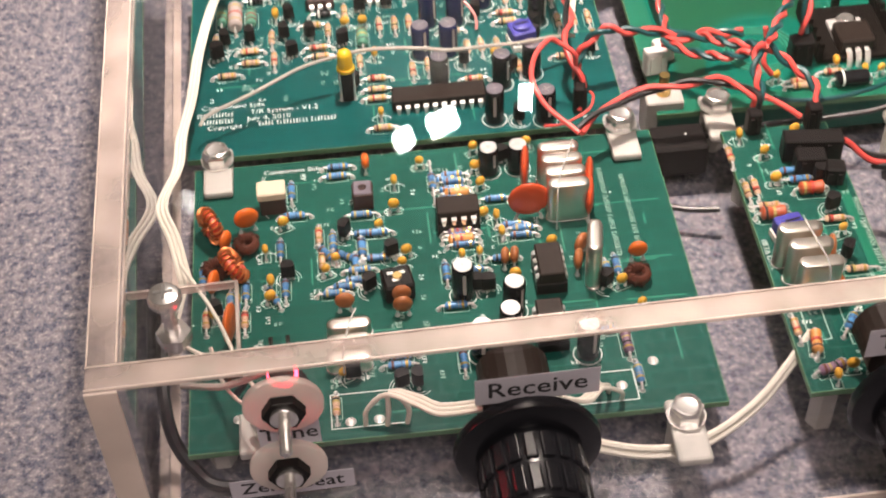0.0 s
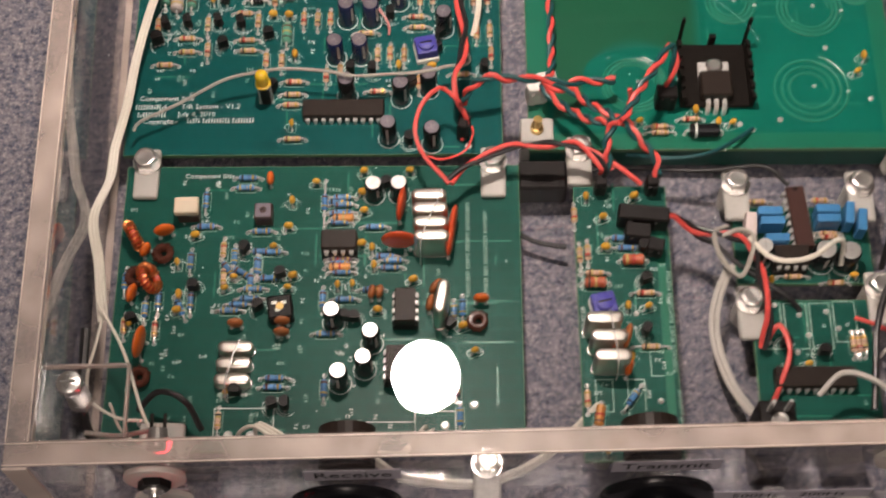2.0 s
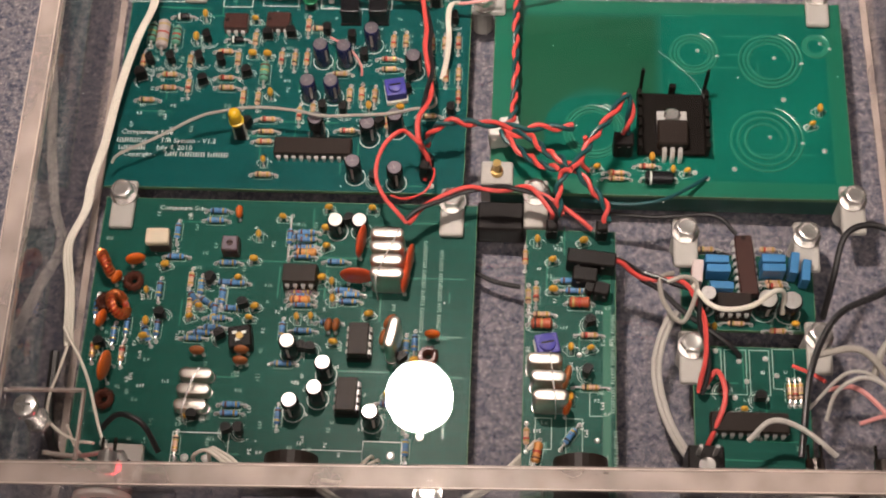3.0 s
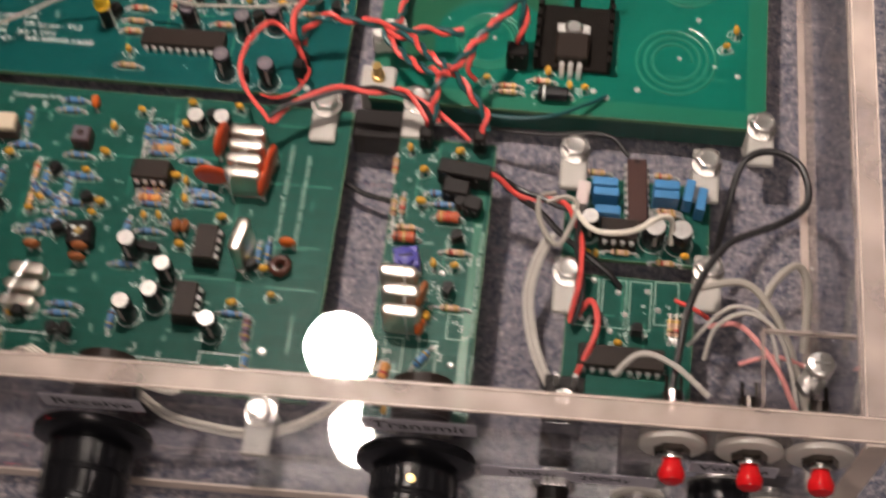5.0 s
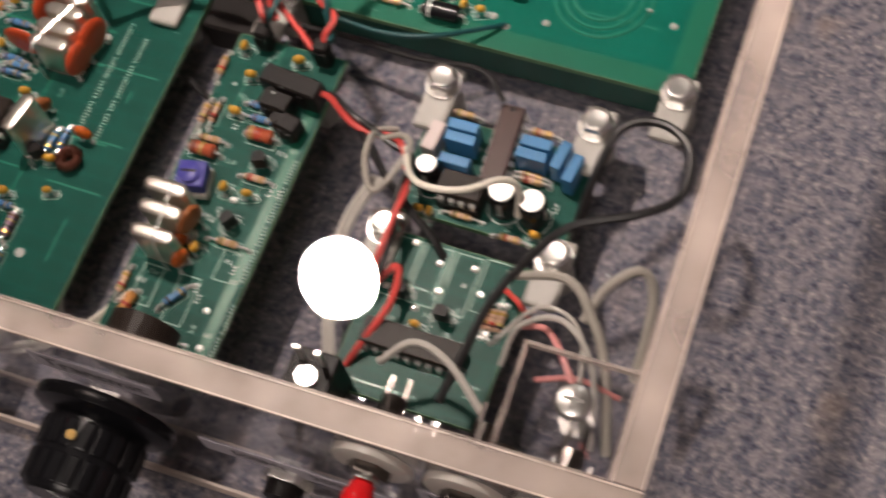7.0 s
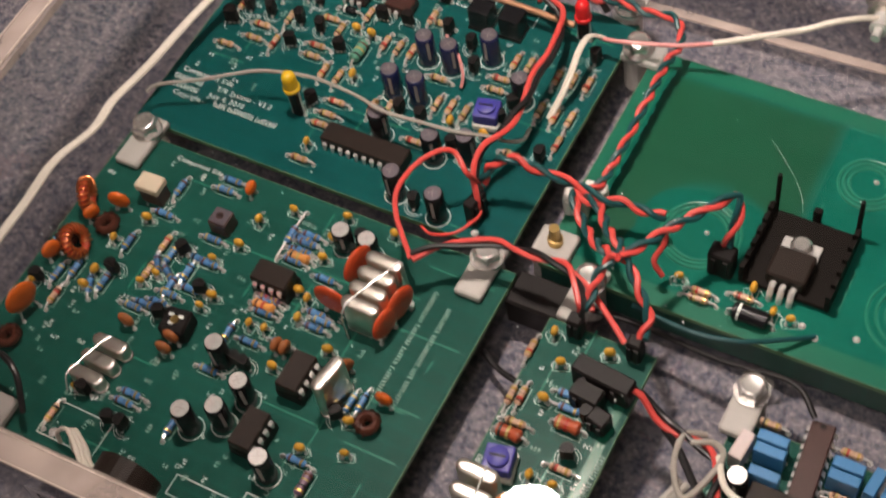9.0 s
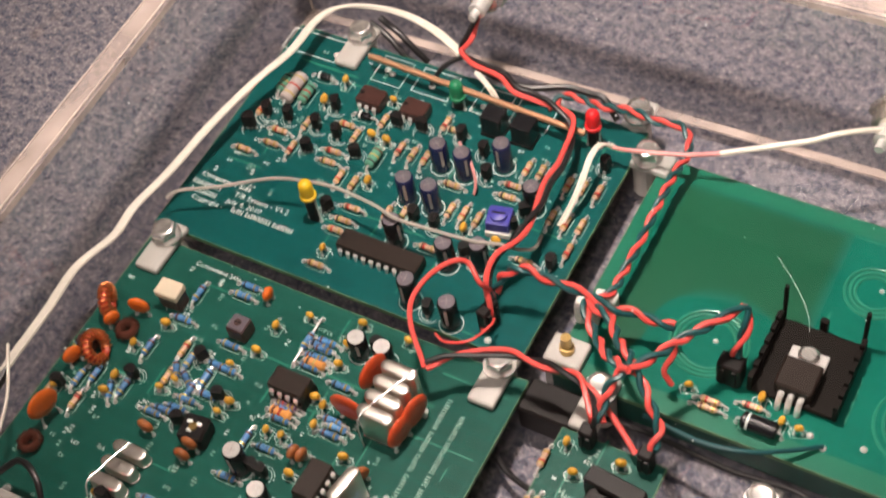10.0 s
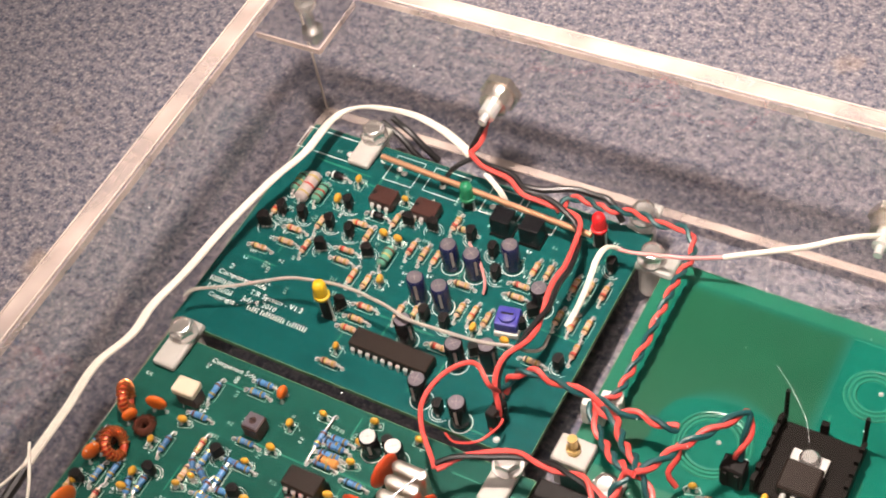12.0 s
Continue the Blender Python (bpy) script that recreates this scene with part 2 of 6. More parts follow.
NYLON = shader("white_nylon", (0.44, 0.42, 0.39), 0.45, grain=0.12, scale=400, weight=0.3)
BLACK = shader("black_moulding", (0.009, 0.007, 0.007), 0.45, spec=0.2, grain=0.25, scale=500, bump=0.06)
BLACK_GLOSS = shader("black_sleeve", (0.008, 0.008, 0.010), 0.25, spec=0.35, grain=0.2, scale=300)
ANODISED = shader("black_anodised", (0.007, 0.005, 0.004), 0.55, spec=0.12, grain=0.2, scale=500, bump=0.1)
CHIP = shader("epoxy_chip_body", (0.022, 0.015, 0.012), 0.45, spec=0.2, grain=0.2, scale=900, bump=0.15)
NAVY = shader("dark_blue_sleeve", (0.014, 0.019, 0.075), 0.25, grain=0.2, scale=300)
INK = shader("black_print", (0.02, 0.018, 0.02), 0.7, grain=0.1, scale=900)
WALLPAINT = shader("wall_paint", (0.30, 0.275, 0.245), 0.8, grain=0.05, scale=6, bump=0.1)

# ---------------------------------------------------------------- mesh tools


def part(name, bm, mat, parent=None, label="", m=None, smooth=False):
    """Links a bmesh as one mesh object under a thing or a part."""
    me = bpy.data.meshes.new(name)
    bm.normal_update()
    bm.to_mesh(me)
    bm.free()
    if smooth:
        me.shade_smooth()
        me.set_sharp_from_angle(angle=radians(38))
    me.materials.append(mat)
    ob = new(name, me)
    if parent is not None:
        ob.parent = parent
    if m is not None:
        ob.matrix_basis = m
    if label:
        ob["label"] = label
    return ob


def thing(name, label, category, group="", m=None, kind=""):
    ob = new(name)
    ob.empty_display_size = 0.005
    if m is not None:
        ob.matrix_basis = m
    return tagged(ob, label, category, group, kind)


def block(x0, x1, y0, y1, z0, z1, bevel=0.0, bm=None, seg=1):
    bm = bm or bmesh.new()
    r = bmesh.ops.create_cube(bm, size=1.0, matrix=Matrix.Translation(((x0 + x1) / 2, (y0 + y1) / 2, (z0 + z1) / 2)) @ Matrix.Diagonal((x1 - x0, y1 - y0, z1 - z0, 1)))
    if bevel:
        edges = {e for v in r["verts"] for e in v.link_edges}
        bmesh.ops.bevel(bm, geom=list(edges), offset=bevel, segments=seg, affect="EDGES", profile=0.5)
    return bm


def turned(profile, seg=16, bm=None, m=None, jog=None):
    """A body of revolution about z from (radius, height) pairs, closed at both ends."""
    bm = bm or bmesh.new()
    m = m or Matrix()
    rings = []
    for r, z in profile:
        ring = []
        for i in range(seg):
            a = 2 * math.pi * i / seg
            k = 1.0 if jog is None or i % 2 else jog
            ring.append(bm.verts.new(m @ Vector((r * k * math.cos(a), r * k * math.sin(a), z))))
        rings.append(ring)
    for a, b in zip(rings, rings[1:]):
        for i in range(seg):
            bm.faces.new((a[i], a[(i + 1) % seg], b[(i + 1) % seg], b[i]))
    bm.faces.new(rings[0][::-1])
    bm.faces.new(rings[-1])
    return bm


def smooth_line(points, step=0.0012):
    """Points of a Catmull-Rom curve through the given ones."""
    p = [Vector(q) for q in points]
    p = [p[0] * 2 - p[1]] + p + [p[-1] * 2 - p[-2]]
    out = []
    for i in range(1, len(p) - 2):
        n = max(2, int((p[i + 1] - p[i]).length / step))
        for k in range(n):
            t = k / n
            a, b, c, d = p[i - 1], p[i], p[i + 1], p[i + 2]
            out.append(0.5 * (2 * b + (c - a) * t + (2 * a - 5 * b + 4 * c - d) * t * t + (3 * b - a - 3 * c + d) * t ** 3))
    out.append(p[-2].copy())
    return out


def frames_along(line):
    tangents = [(line[min(i + 1, len(line) - 1)] - line[max(i - 1, 0)]).normalized() for i in range(len(line))]
    side = tangents[0].orthogonal().normalized()
    out = []
    for t in tangents:
        side = (side - t * side.dot(t)).normalized()
        out.append((t, side, t.cross(side)))
    return out


def tube(points, r, seg=8, bm=None, step=0.0012, flat=1.0, raw=False):
    bm = bm or bmesh.new()
    line = [Vector(q) for q in points] if raw else smooth_line(points, step)
    rings = []
    for q, (t, u, v) in zip(line, frames_along(line)):
        rings.append([bm.verts.new(q + r * (math.cos(2 * math.pi * k / seg) * u + flat * math.sin(2 * math.pi * k / seg) * v)) for k in range(seg)])
    for a, b in zip(rings, rings[1:]):
        for k in range(seg):
            bm.faces.new((a[k], a[(k + 1) % seg], b[(k + 1) % seg], b[k]))
    bm.faces.new(rings[0][::-1])
    bm.faces.new(rings[-1])
    return bm


def lettering(name, words, size, mat, parent, m, lift=0.0, label="", bold=0.0):
    cu = bpy.data.curves.new(name, "FONT")
    cu.body, cu.size, cu.align_x, cu.align_y = words, size, "CENTER", "CENTER"
    cu.extrude, cu.offset, cu.resolution_u = lift, bold, 2
    tmp = bpy.data.objects.new(name, cu)
    me = bpy.data.meshes.new_from_object(tmp)
    bpy.data.objects.remove(tmp)
    me.materials.clear()
    me.materials.append(mat)
    ob = new(name, me)
    ob.parent, ob.matrix_basis = parent, m
    if label:
        ob["label"] = label
    return ob


# ---------------------------------------------------------------- room
ground = part("ground", block(-1.4, 1.6, -1.3, 1.72, -0.02, 0.0), CARPET)
tagged(ground, "blue-grey flecked short-pile carpet", "carpet", kind="structure")
# Unseen shell added round the set; dull tone limits bounce and lid reflections
for nm, box in (("wall_north", (-1.5, 1.7, 1.72, 1.82, -0.02, 2.2)), ("wall_south", (-1.5, 1.7, -1.4, -1.3, -0.02, 2.2)),
                ("wall_west", (-1.5, -1.4, -1.3, 1.72, -0.02, 2.2)), ("wall_east", (1.6, 1.7, -1.3, 1.72, -0.02, 2.2)),
                ("ceiling", (-1.5, 1.7, -1.4, 1.82, 2.2, 2.28))):
    tagged(part(nm, block(*box), WALLPAINT), "unseen dull beige surface added to close the room", "wall" if nm != "ceiling" else "ceiling", kind="structure")

# ---------------------------------------------------------------- acrylic case
EDGE_GLINT = shader("acrylic_edge_glint", (0.66, 0.56, 0.50), 0.35, grain=0.35, scale=150)
X0, X1, Y0, Y1 = -0.0741, 0.1845, 0.1388, 0.3455   # outer faces
WALL, RIM, BASE = 0.0058, 0.0618, 0.0056
CASE = pose(0.0575, 0.2415, 0, 0, 0, 1.3) @ pose(-0.0575, -0.2415, 0)     # the case stands a little turned against the boards
case = thing("acrylic_case", "clear acrylic project case with screwed clear lid standing on the carpet", "case", m=CASE)
part("bottom_plate", block(X0, X1, Y0 - 0.0040, Y1, 0.0004, BASE, 0.0003), ACRYLIC, case).visible_shadow = False
EDGE_Z = RIM - 0.0006
sides = (("left_wall", (X0, X0 + WALL, Y0 + WALL + 0.0002, Y1 - WALL - 0.0002)), ("right_wall", (X1 - WALL, X1, Y0 + WALL + 0.0002, Y1 - WALL - 0.0002)),
         ("front_wall", (X0, X1, Y0, Y0 + WALL)), ("back_wall", (X0, X1, Y1 - WALL, Y1)))
for nm, (a, b, c, d) in sides:
    w = part(nm, block(a, b, c, d, BASE + 0.0002, EDGE_Z - 0.0002), ACRYLIC, case)
    part("sawn_edge", block(a, b, c, d, EDGE_Z, RIM, 0.0002), SAWN, w, "cream sawn upper edge of the acrylic")
    ends = ((a, b, c + 0.0001, c + 0.0004), (a, b, d - 0.0004, d - 0.0001)) if b - a > d - c else ((a + 0.0001, a + 0.0004, c, d), (b - 0.0004, b - 0.0001, c, d))
    # Pale strips put the bright glint of the acrylic edges into the shape
    for strip in ends:
        part("edge_bevel", block(*strip, RIM + 0.0001, RIM + 0.0003), EDGE_GLINT, w, "pale strip standing in for the bright glint along the sawn edge")
part("sawn_edge", block(X0, X1, Y0 - 0.0048, Y0 - 0.0042, 0.0004, BASE), SAWN_END_LIT, case, "cream sawn edge of the bottom plate")
part("sawn_edge", block(X0, X0 + WALL, Y0 - 0.0008, Y0 - 0.0002, BASE + 0.0002, RIM), SAWN_END_LIT, case, "cream sawn front end of the side wall")
part("sawn_edge", block(X1 - WALL, X1, Y0 - 0.0008, Y0 - 0.0002, BASE + 0.0002, RIM), SAWN_END_LIT, case, "cream sawn front end of the side wall")
SEAM = shader("glue_seam", (0.62, 0.54, 0.47), 0.4, grain=0.2, scale=200)
IX0, IX1, IY0, IY1 = X0 + WALL, X1 - WALL, Y0 + WALL, Y1 - WALL
for a, b, c, d in ((IX0 + 0.0001, IX0 + 0.0022, IY0, IY1), (IX1 - 0.0022, IX1 - 0.0001, IY0, IY1), (IX0 + 0.0023, IX1 - 0.0023, IY1 - 0.0028, IY1 - 0.0001)):
    part("glue_seam", block(a, b, c, d, BASE + 0.0001, BASE + 0.0006), SAWN, case, "cream glue seam along the foot of the wall")
for a in (IX0 + 0.0001, IX1 - 0.0006):
    part("glue_seam", block(a, a + 0.0005, IY1 - 0.0006, IY1 - 0.0001, BASE + 0.0007, RIM - 0.0095), SEAM, case, "pale glue seam up the corner")
for sx in (0, 1):
    for sy in (0, 1):
        gx = X0 + WALL + 0.0003 if not sx else X1 - WALL - 0.0213
        gy = Y0 + WALL + 0.0003 if not sy else Y1 - WALL - 0.0208
        g = part("corner_gusset", block(gx, gx + 0.021, gy, gy + 0.0205, RIM - 0.0090, RIM - 0.0035, 0.0004), ACRYLIC, case, "clear square gusset glued in the corner")
        g.visible_shadow = False
        ex = gx + 0.0205 if not sx else gx
        ey = gy + 0.0200 if not sy else gy
        part("sawn_edge", block(ex, ex + 0.0006, gy, gy + 0.0205, RIM - 0.0057, RIM - 0.0039), SAWN, g)
        part("sawn_edge", block(gx, gx + 0.021, ey, ey + 0.0006, RIM - 0.0057, RIM - 0.0039), SAWN, g)
lid = thing("case_lid", "thin clear acrylic lid with dust specks, screwed to the case", "lid", m=CASE @ pose(0, 0, RIM - 0.0031))
part("sheet", block(X0 + WALL + 0.0006, X1 - WALL - 0.0006, Y0 + WALL + 0.0006, Y1 - WALL - 0.0006, 0.0, 0.0030, 0.0003), LID_ACRYLIC, lid).visible_shadow = False
LX0, LX1, LY0, LY1 = X0 + WALL + 0.0002, X1 - WALL - 0.0002, Y0 + WALL + 0.0002, Y1 - WALL - 0.0002
for a, b, c, d in ((LX0, LX1, LY0, LY0 + 0.0003), (LX0, LX1, LY1 - 0.0003, LY1), (LX0, LX0 + 0.0003, LY0 + 0.0004, LY1 - 0.0004), (LX1 - 0.0003, LX1, LY0 + 0.0004, LY1 - 0.0004)):
    part("cut_edge", block(a, b, c, d, 0.0004, 0.0026), SAWN, lid, "cream cut edge of the lid sheet")


GREY_SLOT = shader("shaded_slot", (0.20, 0.19, 0.18), 0.5, 0.5, grain=0.2, scale=600)


def pan_screw(m):
    s = thing("lid_screw", "cross-head steel screw with long shank through the clear lid", "screw", "screws of the lid", m)
    part("head", turned([(0.0033, 0), (0.0033, 0.0008), (0.0028, 0.0018), (0.0014, 0.0023)], 18), STEEL, s, smooth=True)
    part("cross_slot", block(-0.0018, 0.0018, -0.0003, 0.0003, 0.00225, 0.0024, bm=block(-0.0003, 0.0003, -0.0018, 0.0018, 0.00226, 0.00242)), GREY_SLOT, s)
    part("shank", turned([(0.0015, -0.014), (0.0015, -0.0001)], 10), STEEL, s)
    part("nut", turned([(0.0034, -0.0115), (0.0034, -0.0090)], 6), STEEL, s)
    return s


first = pan_screw(CASE @ pose(-0.0600, 0.1588, RIM - 0.0001))
for x, y in ((0.1693, 0.1556), (-0.0570, 0.3300), (0.1690, 0.3300)):
    copy_thing(first, CASE @ pose(x, y, RIM - 0.0001))

# ---------------------------------------------------------------- boards
ZB = 0.0160      # upper face of every board
BOARDS = {}
BOUNDS = {}


def board(key, label, x0, x1, y0, y1, mat, z=ZB):
    b = thing("circuit_board", label, "circuit board", "boards in the case", pose((x0 + x1) / 2, (y0 + y1) / 2, z - 0.0016))
    hx, hy = (x1 - x0) / 2, (y1 - y0) / 2
    part("laminate", block(-hx, hx, -hy, hy, 0, 0.00155), FR4_EDGE, b)
    part("mask", block(-hx + 0.0002, hx - 0.0002, -hy + 0.0002, hy - 0.0002, 0.00156, 0.0016), mat, b)
    for sx in (-1, 1):
        for sy in (-1, 1):
            foot = z - 0.0016 - BASE
            part("standoff", turned([(0.003, -foot), (0.003, -0.0001)], 6, m=Matrix.Translation((sx * (hx - 0.006), sy * (hy - 0.006), 0))), NYLON, b)
    BOARDS[key] = (b, (x0 + x1) / 2, (y0 + y1) / 2, z)
    BOUNDS[key] = (x0 * 1000, x1 * 1000, y0 * 1000, y1 * 1000)
    return b


board("rx", "green receiver circuit board crowded with through-hole parts", -0.0610, 0.0525, 0.1540, 0.2402, GREEN)
board("tr", "dark green switching circuit board with rows of resistors", -0.0630, 0.0480, 0.2440, 0.3222, GREEN_DARK)
board("tx", "narrow green oscillator circuit board with silver crystal cans", 0.0673, 0.0933, 0.1485, 0.2290, GREEN, 0.0235)
board("pa", "wide green amplifier board with printed spiral coils", 0.0557, 0.1655, 0.2452, 0.3160, GREEN_BRIGHT)
board("af", "small green audio filter board with blue capacitors", 0.1130, 0.1515, 0.2025, 0.2265, GREEN, 0.0148)
board("key", "small green keyer board with a long black chip", 0.1155, 0.1480, 0.1600, 0.1965, GREEN, 0.0172)

# ---------------------------------------------------------------- component library (millimetres on the boards)
MM = 0.001
LEVEL = [ZB]     # upper face of the board that is being filled
TAN = shader("tan_resistor_lacquer", (0.58, 0.37, 0.25), 0.4, grain=0.15, scale=900, spread=0.3)
BLUE = shader("blue_resistor_lacquer", (0.070, 0.21, 0.43), 0.35, grain=0.15, scale=900, spread=0.4)
PURPLE = shader("mauve_resistor_lacquer", (0.22, 0.13, 0.20), 0.4, grain=0.15, scale=900, spread=0.3)
ORANGE_BODY = shader("orange_resistor_lacquer", (0.62, 0.27, 0.07), 0.4, grain=0.15, scale=900, spread=0.3)
RED_BODY = shader("red_brown_lacquer", (0.38, 0.075, 0.03), 0.35, grain=0.15, scale=900, spread=0.2)
CHOKE = shader("green_choke_lacquer", (0.10, 0.30, 0.21), 0.4, grain=0.15, scale=900)
CEMENT = shader("grey_resistor_lacquer", (0.42, 0.36, 0.34), 0.45, grain=0.12, scale=700)
BANDS = [shader("band_" + n, c, 0.4) for n, c in (("brown", (0.11, 0.03, 0.012)), ("red", (0.40, 0.03, 0.02)), ("black", (0.012, 0.012, 0.012)),
                                                  ("orange", (0.55, 0.16, 0.02)), ("yellow", (0.42, 0.32, 0.10)), ("violet", (0.11, 0.03, 0.16)))]
GOLD_BAND = shader("band_gold", (0.45, 0.30, 0.08), 0.3, 0.7)
MUSTARD = shader("mustard_dipped_bead", (0.62, 0.33, 0.035), 0.35, grain=0.15, scale=500, spread=0.25)
BROWN_DISC = shader("brown_dipped_disc", (0.33, 0.11, 0.035), 0.4, grain=0.18, scale=500, spread=0.25)
ORANGE_DISC = shader("orange_dipped_disc", (0.62, 0.125, 0.015), 0.35, grain=0.15, scale=500, spread=0.2)
RED_DISC = shader("brick_red_dipped_disc", (0.58, 0.075, 0.022), 0.35, grain=0.15, scale=400, spread=0.15)
DULL_TOP = shader("mauve_can_top", (0.22, 0.19, 0.22), 0.35, 0.7, grain=0.08, scale=700)
CAN_TOP = shader("bright_can_top", (0.66, 0.64, 0.62), 0.38, 0.9, grain=0.08, scale=700)
CRYSTAL = shader("nickel_crystal_can", (0.80, 0.74, 0.67), 0.3, 0.95, grain=0.10, scale=500)
RED_CORE = shader("red_iron_core", (0.46, 0.050, 0.015), 0.4, grain=0.2, scale=600)
COPPER = shader("enamelled_copper", (0.72, 0.24, 0.08), 0.3, 0.8, grain=0.1, scale=900)
BLUE_BOX = shader("blue_film_capacitor", (0.045, 0.20, 0.42), 0.4, grain=0.1, scale=500, spread=0.15)
BLUE_POT = shader("blue_trimmer_body", (0.055, 0.05, 0.30), 0.4, grain=0.12, scale=500)
WHITE_PLASTIC = shader("white_plastic", (0.76, 0.74, 0.70), 0.45, grain=0.05, scale=400)
BROWN_CHIP = shader("brown_chip_body", (0.055, 0.022, 0.018), 0.35, grain=0.2, scale=600)
BRASS = shader("brass", (0.62, 0.42, 0.16), 0.3, 1.0, grain=0.12, scale=600)
CREAM = shader("cream_moulding", (0.66, 0.56, 0.42), 0.45, grain=0.12, scale=500)
BARE_COPPER = shader("bare_copper_rod", (0.58, 0.32, 0.19), 0.4, 0.6, grain=0.15, scale=300)
LENS = {c: shader(c + "_led_lens", rgb, 0.25, spec=0.6, weight=0.3, grain=0.05, scale=300) for c, rgb in
        (("yellow", (0.72, 0.46, 0.02)), ("green", (0.02, 0.22, 0.10)), ("red", (0.75, 0.02, 0.025)))}
FAINT = shader("worn_silkscreen", (0.34, 0.50, 0.42), 0.5, grain=0.2, scale=1500)
MADE = {}


def once(key, build, m, label=None):
    """Builds a kind of part the first time and copies it afterwards."""
    if key in MADE:
        ob = copy_thing(MADE[key], m)
    else:
        ob = MADE[key] = build()
        ob.matrix_basis = m
    return ob


def spot(x, y, turn=0.0, lift=0.0):
    return pose(x * MM, y * MM, LEVEL[0] + lift * MM, 0, 0, turn)


def lead(parent, points, r=0.00032):
    """A tinned lead with a solder fillet where it enters the board."""
    bm = tube(points, r, 6, raw=True)
    for x, y, z in (points[0], points[-1]):
        if z <= 0.0003:
            turned([(0.00066, 0.00002), (0.00056, 0.00022), (0.00036, 0.00075)], 8, bm, Matrix.Translation((x, y, 0)))
    return part("lead", bm, TIN, parent)


KINDS = {
    "tan_resistor": (TAN, 4.9, 0.86, "tan carbon resistor with colour bands lying on the board", "resistor", 4),
    "blue_resistor": (BLUE, 5.0, 0.90, "blue metal-film resistor with colour bands lying on the board", "resistor", 4),
    "purple_resistor": (PURPLE, 6.0, 1.15, "mauve banded resistor lying on the board", "resistor", 4),
    "orange_resistor": (ORANGE_BODY, 6.0, 1.25, "orange banded axial part lying on the board", "resistor", 2),
    "red_resistor": (RED_BODY, 6.0, 1.6, "red-brown axial choke lying on the board", "choke", 2),
    "green_choke": (CHOKE, 6.4, 1.5, "pale green banded moulded choke", "choke", 3),
    "power_resistor": (CEMENT, 10.0, 2.0, "large grey power resistor with dark bands", "resistor", 3),
    "black_diode": (BLACK_GLOSS, 4.0, 1.1, "small black diode with a pale band", "diode", 1),
    "big_diode": (BLACK_GLOSS, 8.6, 2.1, "fat black axial rectifier beside the heat sink", "diode", 1),
}
count_lying = [0]
PRINTED = []     # outlines printed round the parts: place, turn, half sizes


def lying_part(kind, x, y, turn, span):
    mat, long, r, label, cat, bands = KINDS[kind]
    count_lying[0] += 1
    span = round(max(span, long + 2.2))
    variant = count_lying[0] % 4

    def build():
        t = thing("resistor" if cat == "resistor" else cat, label, cat, cat + "s on the boards")
        k, h = long / 2 * MM, (r + 0.25) * MM
        lay = pose(0, 0, h, 0, 90, 0)
        R = r * MM
        prof = [(R * 0.5, -k), (R, -k + 0.0005), (R, -k + 0.0015), (R * 0.86, -k + 0.0021), (R * 0.86, k - 0.0021), (R, k - 0.0015), (R, k - 0.0005), (R * 0.5, k)]
        if "resistor" not in kind or kind == "power_resistor":
            prof = [(R * 0.7, -k), (R, -k + 0.0005), (R, k - 0.0005), (R * 0.7, k)]
        body = part("body", turned(prof, 12, m=lay), mat, t, smooth=True)
        places = [-k + 0.0010, -0.0009, 0.0007, k - 0.0010][:bands] if bands == 4 else [(-0.3 + 0.3 * i) * long * MM for i in range(bands)]
        for i, z in enumerate(places):
            rr = R * (1.02 if abs(z) > k - 0.0016 or bands < 4 else 0.89)
            bm_ = GOLD_BAND if (i == 3) else (SILK if "diode" in kind else BANDS[(variant * 2 + i * (1 + variant)) % 6])
            part("band", turned([(rr, z - 0.0003), (rr, z + 0.0003)], 12, m=lay), bm_, body)
        s = span / 2 * MM
        for sg in (-1, 1):
            lead(t, [(sg * (k - 0.0002), 0, h), (sg * (s - 0.0006), 0, h), (sg * s, 0, h - 0.0006), (sg * s, 0, -0.0001)])
            part("solder", turned([(0.0007, 0), (0.0005, 0.0003)], 8, m=pose(sg * s, 0, 0)), SOLDER, t)
        return t
    once((kind, span, variant), build, spot(x, y, turn))
    PRINTED.append((x, y, turn, long / 2 + 0.35, r + 0.3, False))


def transistor(x, y, turn):
    def build():
        t = thing("transistor", "black half-round plastic transistor on three leads", "transistor", "transistors on the boards")
        bm = bmesh.new()
        ring = [(2.3 * math.cos(a), 2.3 * math.sin(a)) for a in [math.pi * (-0.18 + 1.36 * i / 12) for i in range(13)]]
        lo = [bm.verts.new((px * MM, py * MM, 2.2 * MM)) for px, py in ring]
        hi = [bm.verts.new((px * MM * 0.95, py * MM * 0.95, 6.9 * MM)) for px, py in ring]
        for i in range(13):
            bm.faces.new((lo[i], lo[(i + 1) % 13], hi[(i + 1) % 13], hi[i]))
        bm.faces.new(lo[::-1])
        bm.faces.new(hi)
        part("body", bm, BLACK, t, smooth=True)
        for i in (-1, 0, 1):
            lead(t, [(i * 1.2 * MM, 0.3 * MM, 2.3 * MM), (i * 1.5 * MM, 0.3 * MM, -0.1 * MM)])
        bm = bmesh.new()
        rim = [(3.0 * math.cos(a), 3.0 * math.sin(a)) for a in [math.pi * (-0.15 + 1.3 * i / 14) for i in range(15)]]
        part("silkscreen_outline", tube([(px * MM, py * MM, 0.00004) for px, py in rim], 0.00014, 4, bm, raw=True), SILK, t)
        return t
    once("transistor", build, spot(x, y, turn) @ Matrix.Scale(0.86, 4))
    PRINTED.append((x, y, turn, 2.9, 2.9, True))


